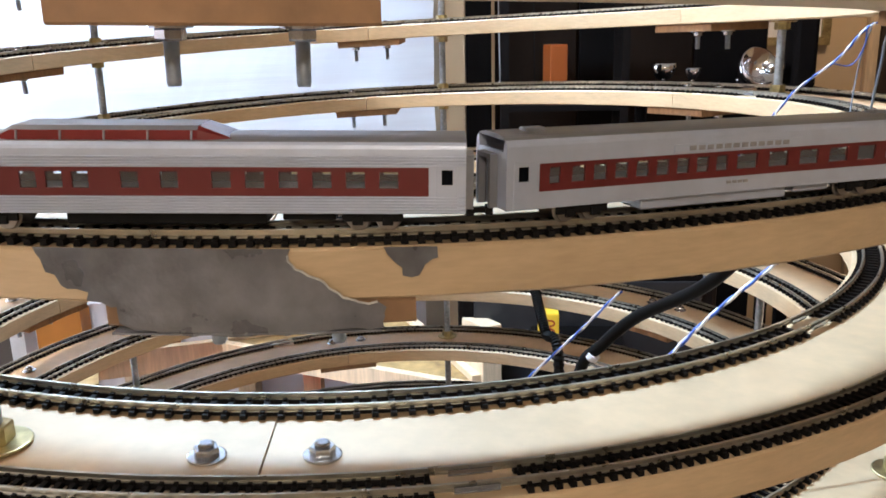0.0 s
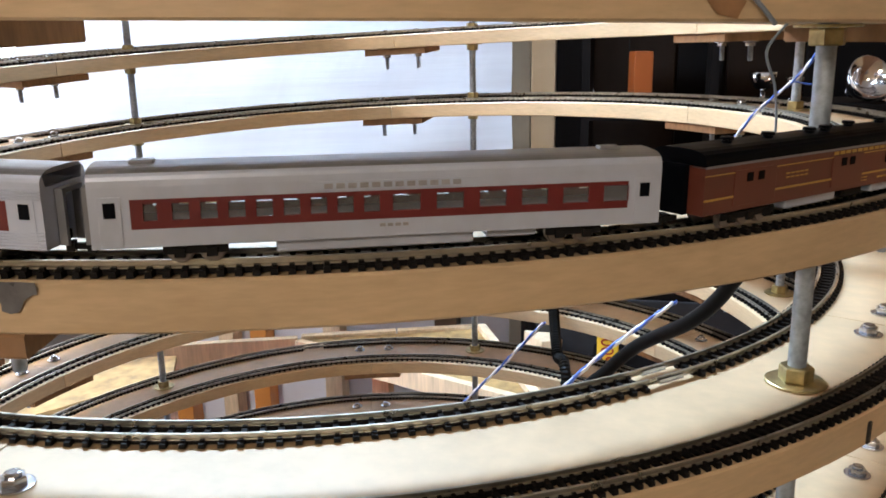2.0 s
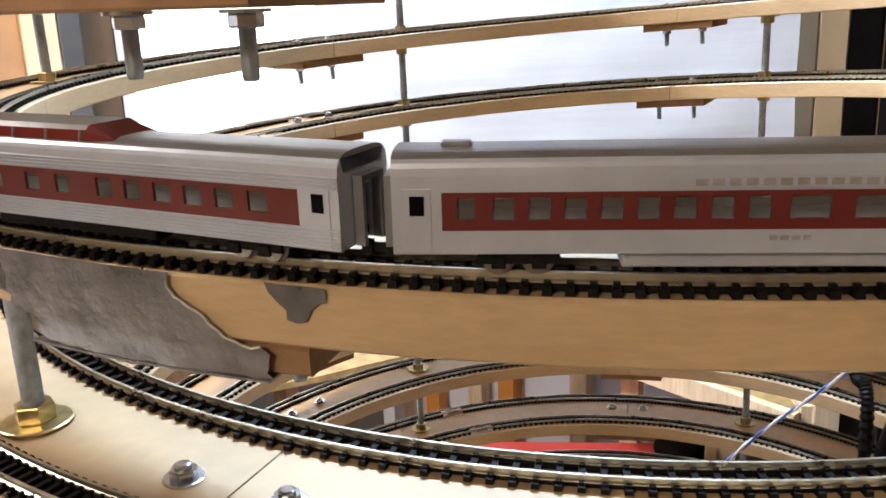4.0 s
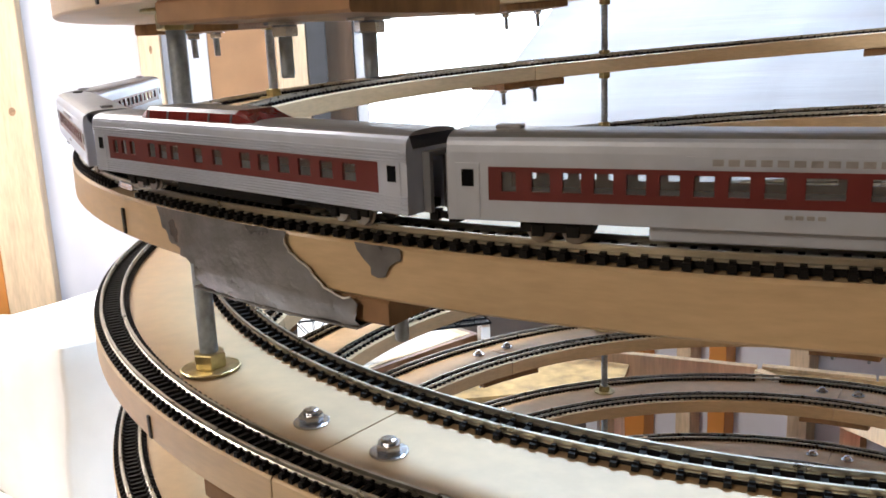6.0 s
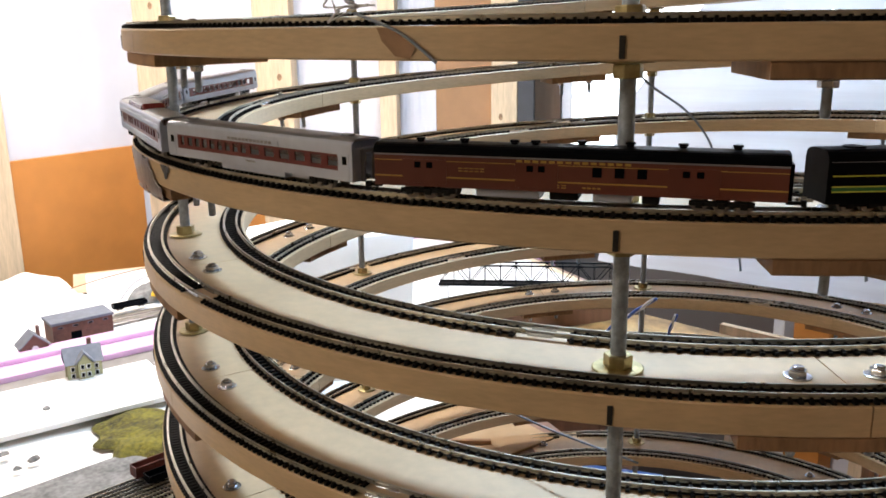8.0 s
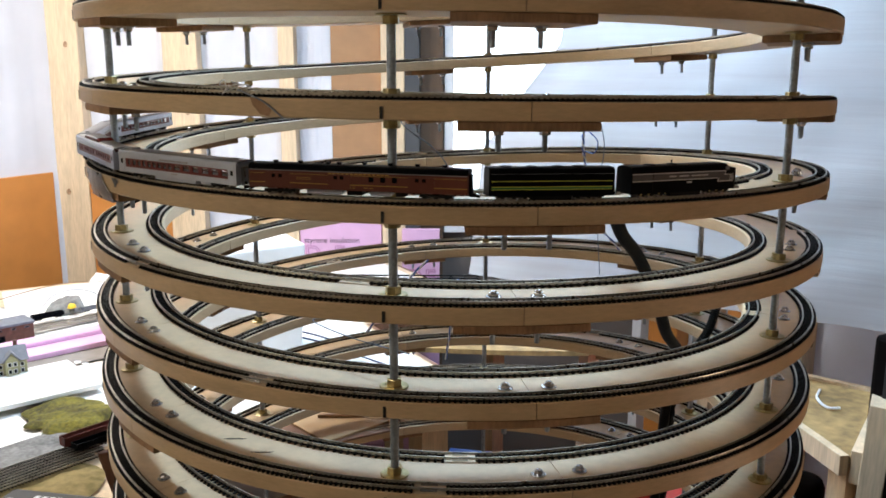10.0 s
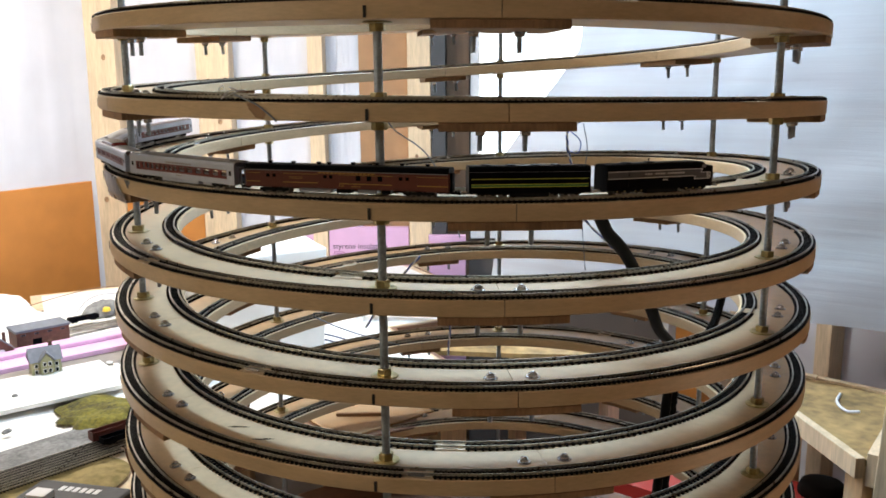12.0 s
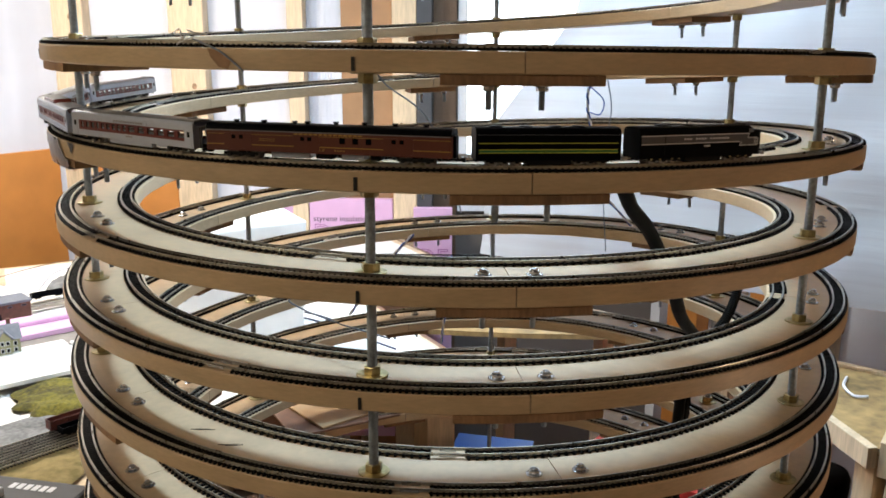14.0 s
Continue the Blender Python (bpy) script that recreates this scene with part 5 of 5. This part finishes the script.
# loose scraps on the road and the plaster
scrap_rng = random.Random(3)
for x, y, r in ((-0.925, -0.385, 0.010), (-0.935, -0.362, 0.007), (-0.915, -0.35, 0.006), (-0.93, -0.40, 0.005), (-0.78, -0.545, 0.006), (-0.62, -0.56, 0.008), (-0.60, -0.58, 0.006), (-0.655, -0.60, 0.007)):
    bm = bmesh.new()
    bmesh.ops.create_icosphere(bm, subdivisions=1, radius=r)
    for v in bm.verts:
        v.co *= 1 + scrap_rng.uniform(-0.35, 0.35)
        v.co.z = max(v.co.z * 0.55, -0.3 * r)
    ob = part("rubble", bm, PLASTER if x < -0.9 else CINDER, m=pose(x, y, 0.950 if x < -0.9 or x > -0.7 else 0.9595, 0, 0, scrap_rng.uniform(0, 90)))
    tagged(ob, "small crumb of plaster" if x < -0.9 else "small dark crumb of cinder", "rubble", "loose crumbs")

block = bmesh.new()
bw = [(-0.970, -0.262), (-0.75, -0.236), (-0.71, 0.05), (-0.94, 0.05)]
tops = [1.176, 1.183, 1.203, 1.208]
lo = [block.verts.new((x, y, 0.937)) for x, y in bw]
hi = [block.verts.new((x * 0.995, y * 0.99 + 0.012, z)) for (x, y), z in zip(bw, tops)]
for i in range(4):
    block.faces.new((lo[i], lo[(i + 1) % 4], hi[(i + 1) % 4], hi[i]))
block.faces.new(hi)
block.faces.new(lo[::-1])
bmesh.ops.recalc_face_normals(block, faces=block.faces[:])
bmesh.ops.bevel(block, geom=block.edges[:], offset=0.006, segments=2, affect="EDGES", profile=0.5)
bmesh.ops.subdivide_edges(block, edges=[e for e in block.edges if e.calc_length() > 0.05], cuts=7, use_grid_fill=True)
for v in block.verts:
    v.co += 0.004 * noise.noise_vector(v.co * 14)
ob = part("plaster_block", block, PLASTER, smooth=True)
tagged(ob, "tall white plastered block beside the helix", "plaster block")
ground("plaster_hill", -1.66, -1.42, -0.29, 0.10, 0.938, 0.11, PLASTER, "white plaster hill behind the freight cars", "plaster hill", 8.0, 30, 0.2)

# yard tracks, running past the helix
for k in range(4):
    tr = tagged(new("yard_track"), "straight dark yard track on ballast", "model track", "yard tracks")
    tr.matrix_basis = pose(-0.377 + 0.0245 * k, -0.728 - 0.012 * k, 0.9485, 0, 0, 21)
    for s in (-1, 1):
        part("rail", boxes(((s * 0.0049 - 0.0005, -0.40, 0.002), (s * 0.0049 + 0.0005, 0.40, 0.0042))), RAIL, tr)
    bm = bmesh.new()
    v, f = [], []
    for i in range(160):
        y = -0.4 + 0.005 * i + 0.0025
        n = len(v)
        for z in (0, 0.002):
            v += [(-0.0083, y - 0.0012, z), (0.0083, y - 0.0012, z), (0.0083, y + 0.0012, z), (-0.0083, y + 0.0012, z)]
        f += [(n + 4, n + 5, n + 6, n + 7), (n, n + 1, n + 5, n + 4), (n + 1, n + 2, n + 6, n + 5), (n + 2, n + 3, n + 7, n + 6), (n + 3, n, n + 4, n + 7)]
    me = bpy.data.meshes.new("tie_strip")
    me.from_pydata(v, [], f)
    me.materials.append(TIE)
    o = new("tie_strip", me)
    o.parent = tr
    o["kind"] = "stuff"


def freight(m, mat, label, length=0.075, height=0.014):
    c = tagged(new("freight_car"), label, "model train car", "yard freight cars")
    c.matrix_basis = m
    L = length / 2
    part("body", boxes(((-L, -0.009, 0.005), (L, 0.009, 0.006)), ((-L, -0.009, 0.006), (L, -0.008, 0.006 + height)), ((-L, 0.008, 0.006), (L, 0.009, 0.006 + height)), ((-L, -0.008, 0.006), (-L + 0.001, 0.008, 0.006 + height)), ((L - 0.001, -0.008, 0.006), (L, 0.008, 0.006 + height))), mat, c)
    for i in range(9):
        for s in (-1, 1):
            x = -L + length * (i + 0.5) / 9
            part("rib", boxes(((x - 0.0006, s * 0.0092 - 0.0003, 0.0056), (x + 0.0006, s * 0.0092 + 0.0003, 0.005 + height))), mat, c)
    for e in (-1, 1):
        truck(c, e * (L - 0.014))
    return c


freight(pose(-0.5075, -0.388, 0.9528, 0, 0, 111), FREIGHT, "dark red gondola car on the yard track", 0.10)
freight(pose(-0.478, -0.392, 0.9528, 0, 0, 111), BLACK, "black freight car beside the red one", 0.06, 0.009)
# siding by the wall, with its cars and a painted rock
for k in range(2):
    tr = tagged(new("siding_track"), "pale weathered siding track by the wall", "model track", "siding tracks")
    tr.matrix_basis = pose(-1.255 - 0.032 * k, -0.33, 0.9465, 0, 0, 14)
    for s in (-1, 1):
        part("rail", boxes(((s * 0.0049 - 0.0006, -0.22, 0.002), (s * 0.0049 + 0.0006, 0.16, 0.0042))), RAIL, tr)
    part("roadbed", boxes(((-0.0095, -0.22, 0), (0.0095, 0.16, 0.0019))), ROADGREY, tr)
for x, y, mat, lab, height in ((-1.322, -0.385, BLACK, "black gondola by the wall", 0.009), (-1.352, -0.272, ROOFGREY, "grey flat car by the wall", 0.006), (-1.375, -0.185, ROOFGREY, "grey gondola by the wall", 0.008)):
    freight(pose(x, y, 0.948, 0, 0, 104), mat, lab, 0.075, height)
ob = ground("grey_rock", -1.44, -1.36, -0.385, -0.29, 0.946, 0.045, CINDER, "small grey model rock by the wall", "model rock", 12.0, 24, 0.3)
ob = ground("yellow_shrub", -1.367, -1.347, -0.335, -0.315, 0.962, 0.014, YELLOWCARD, "bright yellow model shrub on the rock", "model shrub", 2.0, 14, 0.4)


def building(m, size, wall, roofm, label, rows, cols):
    b = tagged(new("model_building"), label, "model building", "model buildings")
    b.matrix_basis = m
    x, y, z = size[0] / 2, size[1] / 2, size[2]
    part("wall", boxes(((-x, -y, 0), (x, y, z))), wall, b)
    part("roof", boxes(((-x - 0.003, -y - 0.003, z), (x + 0.003, y + 0.003, z + 0.006)), bevel=0.001), roofm, b)
    for i in range(cols):
        for k in range(rows):
            for s in (-1, 1):
                cx = -x + 2 * x * (i + 0.5) / cols
                w = part("window", boxes(((cx - 0.005, s * y - 0.0008, z * 0.80), (cx + 0.005, s * y + 0.0008, z * 0.90))), ROOFSLATE, b)
                part("pane", boxes(((cx - 0.004, s * y - 0.0012, z * 0.815), (cx + 0.004, s * y + 0.0012, z * 0.885))), BLACK, w)
                part("freight_door", boxes(((cx - 0.010, s * y - 0.0008, 0.001), (cx + 0.010, s * y + 0.0008, z * 0.55)), bevel=0.0003), BLACK if i == 1 else BRICKRED, b)
    part("door", boxes(((x - 0.001, -0.012, 0), (x + 0.0008, 0.012, 0.022))), BLACK, b)
    return b


building(pose(-1.160, -0.490, 0.950, 0, 0, 106), (0.115, 0.06, 0.040), BRICKRED, ROOFSLATE, "brown brick freight house with a grey roof", 1, 4)
chapel = tagged(new("brick_house"), "red brick model house with a steep slate roof", "model house")
chapel.matrix_basis = pose(-1.080, -0.572, 0.948, 0, 0, 14)
part("wall", boxes(((-0.020, -0.024, 0), (0.020, 0.024, 0.024))), BRICKRED, chapel)
part("gable_wall", prism(bmesh.new(), -0.020, 0.020, [(-0.024, 0.0242), (0.024, 0.0242), (0.0, 0.046)]), BRICKRED, chapel)
for s in (-1, 1):
    part("roof", prism(bmesh.new(), -0.023, 0.0205, [(s * 0.028, 0.0215), (s * 0.0276, 0.0235), (0.0, 0.0490), (0.0, 0.0463)]), ROOFSLATE, chapel)
arch = lathe([(0.0062, 0), (0.0062, 0.0012)], 18)
part("arch_window", arch, WHITEPAINT, chapel, m=pose(0.0198, 0, 0.020, 0, 90, 0))
part("door", boxes(((0.0199, -0.005, 0.0), (0.0210, 0.005, 0.013))), WHITEPAINT, chapel)
part("chimney", boxes(((-0.012, 0.010, 0.034), (-0.006, 0.016, 0.056))), BRICKRED, chapel)


house = tagged(new("model_house"), "yellow model house with a steep grey roof", "model house")
house.matrix_basis = pose(-0.925, -0.487, 0.953, 0, 0, 97) @ Matrix.Scale(0.88, 4)
part("wall", boxes(((-0.032, -0.024, -0.008), (0.032, 0.024, 0.034))), HOUSEYEL, house)
bm = bmesh.new()
prism(bm, -0.036, 0.036, [(-0.029, 0.033), (0.029, 0.033), (0.0, 0.062)])
part("roof", bm, ROOFSLATE, house)
part("gable", wedge(((-0.013, 0.0), (0.013, 0.0), (0.013, 0.036), (0.0, 0.052), (-0.013, 0.036)), 0.022, 0.034), HOUSEYEL, house, m=pose(0, 0, 0, 90, 0, 0))
part("gable_roof", wedge(((-0.018, 0.0335), (0.0, 0.0545), (0.018, 0.0335), (0.018, 0.037), (0.0, 0.058), (-0.018, 0.037)), 0.014, 0.037), ROOFSLATE, house, m=pose(0, 0, 0, 90, 0, 0))
for gx, gz in ((-0.005, 0.012), (0.006, 0.012), (-0.005, 0.028), (0.006, 0.028)):
    w = part("window", boxes(((gx - 0.004, -0.0348, gz - 0.005), (gx + 0.004, -0.0338, gz + 0.005))), WHITEPAINT, house)
    part("pane", boxes(((gx - 0.003, -0.0353, gz - 0.004), (gx + 0.003, -0.0345, gz + 0.004))), BLACK, w)
part("chimney", boxes(((0.012, 0.004, 0.05), (0.020, 0.012, 0.072))), BRICKRED, house)
for x in (-0.022, 0.022):
    for z in (0.009, 0.023):
        w = part("window", boxes(((x - 0.004, -0.0248, z - 0.005), (x + 0.004, -0.0238, z + 0.005))), WHITEPAINT, house)
        part("pane", boxes(((x - 0.003, -0.0253, z - 0.004), (x + 0.003, -0.0245, z + 0.004))), BLACK, w)
# controller on the near corner of the table
ctl = tagged(new("train_controller"), "black train controller with white printing", "controller")
ctl.matrix_basis = pose(-0.240, -0.485, 0.945, 0, 0, 50)
part("case", boxes(((-0.075, -0.05, 0), (0.075, 0.05, 0.035)), bevel=0.006), BOXBLACK, ctl)
letter_bars("white_bars", ctl, -0.03, 0.035, 0, 0.013, 0, 6, WHITEPAINT).matrix_basis = pose(0, 0.020, 0.0354, -90, 0, 0)
part("label_box", boxes(((-0.048, -0.020, 0.035), (-0.020, 0.004, 0.046)), bevel=0.001), WHITEPAINT, ctl, "white paper label box")
part("knob", lathe([(0.012, 0.035), (0.012, 0.045), (0.010, 0.048)], 20), BOXBLACK, ctl, m=pose(0.05, -0.02, 0))

# truss bridge beyond the helix
bridge = tagged(new("truss_bridge"), "black model truss bridge over white plaster", "model bridge")
bridge.matrix_basis = pose(-1.03, 0.243, 1.0, 0, 0, 60.5) @ Matrix.Scale(1.12, 4)
for s in (-1, 1):
    part("chord", boxes(((0, s * 0.014 - 0.001, 0), (0.36, s * 0.014 + 0.001, 0.003))), BLACK, bridge)
    part("chord", boxes(((0.03, s * 0.014 - 0.001, 0.038), (0.33, s * 0.014 + 0.001, 0.041))), BLACK, bridge)
    for i in range(12):
        x = 0.03 * i
        up = i % 2 == 0
        part("diagonal", tube([(x, s * 0.014, 0.001 if up else 0.039), (x + 0.03, s * 0.014, 0.039 if up else 0.001)], 0.0009, 5), BLACK, bridge)
    for i in range(1, 12):
        part("post", tube([(0.03 * i, s * 0.014, 0.001), (0.03 * i, s * 0.014, 0.039)], 0.0007, 5), BLACK, bridge)
part("bridge_deck", boxes(((0, -0.013, -0.002), (0.36, 0.013, 0.0)),), TRUCK, bridge)
for x, z in ((0.01, -0.056), (0.35, -0.1035)):
    part("pier", boxes(((x - 0.008, -0.012, z), (x + 0.008, 0.012, -0.0022))), PLASTER, bridge)

# ---- cables and wires ----
def cable(name, pts, r, mat, label, steps=8, n=8):
    ob = part(name, tube(smooth_line(pts, steps), r, n), mat, smooth=True)
    return tagged(ob, label, "cable", "cables in the helix")


cable("black_cable", [(0.353, -0.053, 1.4250), (0.346, -0.040, 1.4120), (0.338, -0.026, 1.398), (0.326, 0.003, 1.376), (0.316, 0.03, 1.345), (0.300, 0.062, 1.305), (0.280, 0.092, 1.274), (0.241, 0.155, 1.228), (0.212, 0.179, 1.19), (0.191, 0.188, 1.156), (0.18, 0.19, 1.05), (0.19, 0.17, 0.932)], 0.0062, CABLE, "thick black cable hanging inside the helix")
bm = bmesh.new()
pts = smooth_line([(0.14, 0.325, 1.265), (0.147, 0.30, 1.215), (0.158, 0.25, 1.178), (0.172, 0.215, 1.14), (0.17, 0.20, 0.804)], 40)
part_ob = part("corrugated_cable", tube(pts, 0.005, 8), CABLE)
for i, v in enumerate(part_ob.data.vertices):
    ring = i // 8
    if ring % 2:
        c = pts[min(ring, len(pts) - 1)]
        v.co = c + (v.co - c) * 1.25
tagged(part_ob, "black corrugated cable inside the helix", "cable", "cables in the helix")
ob = part("white_band", lathe([(0.0070, -0.003), (0.0070, 0.003)], 14), WHITEWIRE, m=look((0.203, 0.183, 1.176), (0.212, 0.179, 1.19)))
tagged(ob, "white tape band round the black cable", "tape band")


def twisted(pts, r, label):
    """Two wires, blue and white, twisted together."""
    line = smooth_line(pts, 14)
    ob = tagged(new("twisted_wire"), label, "wire", "twisted wires")
    for ph, mat, nm in ((0.0, BLUEWIRE, "blue_wire"), (math.pi, WHITEWIRE, "white_wire")):
        w = [p + r * Vector((math.cos(i * 0.8 + ph), math.sin(i * 0.8 + ph), 0.3 * math.cos(i * 0.8 + ph))) for i, p in enumerate(line)]
        part(nm, tube(w, r * 0.95, 6), mat, ob, smooth=True)
    return ob


twisted([(0.350, -0.070, 1.5005), (0.337, -0.072, 1.495), (0.325, -0.064, 1.477), (0.306, -0.045, 1.455), (0.288, -0.038, 1.428), (0.277, -0.010, 1.403), (0.25, 0.05, 1.362)], 0.00075, "twisted blue and white feeder wire")
cable("blue_wire_loop", [(0.337, -0.074, 1.4955), (0.341, -0.062, 1.484), (0.335, -0.060, 1.473), (0.323, -0.061, 1.474)], 0.0005, BLUEWIRE, "blue wire loop beside the feeder wire", 8, 6)
cable("white_wire_tail", [(0.345, -0.062, 1.499), (0.342, -0.055, 1.475), (0.338, -0.058, 1.44), (0.339, -0.056, 1.405), (0.337, -0.05, 1.366)], 0.0005, GREYWIRE, "thin grey wire hanging between the decks", 8, 6)
twisted([(0.19, -0.108, 1.337), (0.162, -0.096, 1.302), (0.134, -0.084, 1.268), (0.10, -0.07, 1.22)], 0.0008, "twisted feeder wire inside the helix")
twisted([(0.262, -0.182, 1.378), (0.23, -0.188, 1.352), (0.203, -0.193, 1.325), (0.17, -0.20, 1.29)], 0.0009, "twisted feeder wire under the deck")
for pts, lab in (([(0.297, -0.228, 1.5065), (0.291, -0.216, 1.495), (0.297, -0.197, 1.481), (0.300, -0.186, 1.468), (0.301, -0.180, 1.455), (0.302, -0.170, 1.438), (0.300, -0.160, 1.400)], "thin grey wire from the rod to the next deck"),
                 ([(0.307, -0.223, 1.312), (0.25, -0.245, 1.312), (0.20, -0.258, 1.313), (0.187, -0.261, 1.316), (0.20, -0.25, 1.319), (0.25, -0.21, 1.327), (0.29, -0.172, 1.334)], "loose grey wire loop inside the helix")):
    cable("thin_wire", pts, 0.0006, GREYWIRE, lab, 10, 6)

for pts, lab in (([(-1.47, -0.60, 0.942), (-1.45, -0.497, 0.976), (-1.45, -0.385, 0.998), (-1.45, -0.30, 1.003), (-1.45, -0.15, 0.985), (-1.45, 0.02, 0.96)], "thin tan wire arched along the wall"), ([(-1.40, -0.40, 0.948), (-1.40, -0.365, 0.985), (-1.40, -0.32, 0.996), (-1.40, -0.27, 0.985), (-1.40, -0.24, 0.950)], "thin grey wire arch over the freight cars")):
    cable("wire_arch", pts, 0.0011, PLATE if "tan" in lab else GREYWIRE, lab, 10, 6)

wire_pts = [(0.4234 * math.cos(radians(PH + a)), 0.4234 * math.sin(radians(PH + a)), z) for a, z in ((-16.0, 1.5262), (-15, 1.5238), (-13, 1.518), (-11.6, 1.511), (-10.6, 1.505))]
cable("edge_wire", wire_pts, 0.0007, GREYWIRE, "dark wire over the plywood edge", 8, 6)

rng = random.Random(8)
wad = []
for i in range(15):
    a, rr, z = -18.8 + 3.6 * rng.random(), R_OUT + rng.uniform(-0.007, 0.0025), 1.5275 + rng.uniform(-0.006, 0.006)
    wad.append((rr * math.cos(radians(PH + a)), rr * math.sin(radians(PH + a)), z if rr > R_OUT + 0.0006 else max(z, 1.5295)))
cable("wire_wad", wad, 0.0004, WHITEWIRE, "tangle of fine pale wire on the deck edge", 6, 5)

cable("loose_wire", [(-0.60, 0.20, 0.948), (-0.70, 0.165, 0.952), (-0.80, 0.15, 0.957), (-0.90, 0.115, 0.955), (-0.93, 0.085, 0.952), (-0.905, 0.07, 0.953), (-0.85, 0.10, 0.957), (-0.75, 0.15, 0.954)], 0.0022, HEATER, "loop of grey-blue wire on the plaster")
# pencil scribbles on a lower deck
for k, (a0, r0) in enumerate(((-25.4, 0.386), (-19.6, 0.394))):
    rng = random.Random(30 + k)
    pts = [on_helix(1080 + a0 + 0.42 * i, r0 - 0.0022 * i + rng.uniform(-0.0012, 0.0012), 0.0003) for i in range(5)]
    for j in range(3):
        ob = part("pencil_mark", tube([p + Vector((0.002 * j, 0.0024 * j - 0.002, 0)) for p in pts], 0.00025, 4), INK)
        tagged(ob, "thin pencil stroke on the plywood", "mark", "pencil marks")

# ceiling fittings of the tube lights
fit_ob = tagged(new("ceiling_light"), "white fluorescent fitting on the ceiling, out of view", "ceiling light", "ceiling lights")
fit_ob.matrix_basis = pose(-0.27, 0.29, 2.34, 0, 0, 22)
part("housing", boxes(((-0.33, -0.08, 0.02), (0.33, 0.08, 0.059)), bevel=0.004), WHITEPAINT, fit_ob)
# same fitting repeated above the added second tube
copy_thing(fit_ob, pose(-1.22, -0.55, 2.34, 0, 0, 62))

# added fittings above the two fill lights, both out of view
bowl = tagged(new("ceiling_lamp"), "round white fitting added above the room fill, out of view", "ceiling light")
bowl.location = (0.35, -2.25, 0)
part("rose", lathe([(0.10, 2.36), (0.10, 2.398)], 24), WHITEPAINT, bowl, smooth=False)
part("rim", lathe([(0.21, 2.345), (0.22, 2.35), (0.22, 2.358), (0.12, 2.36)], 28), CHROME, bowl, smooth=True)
pend = tagged(new("pendant_lamp"), "small dark pendant added above the corner fill, out of view", "pendant lamp")
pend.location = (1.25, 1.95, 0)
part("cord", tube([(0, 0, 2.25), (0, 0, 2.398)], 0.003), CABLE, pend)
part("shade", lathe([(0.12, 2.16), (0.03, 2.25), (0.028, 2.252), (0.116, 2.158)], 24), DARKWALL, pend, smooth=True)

# ties nearest the camera, one by one
for mesh, track, m in NEAR:
    ob = new("tie", mesh)
    ob.parent, ob.matrix_basis = track, m
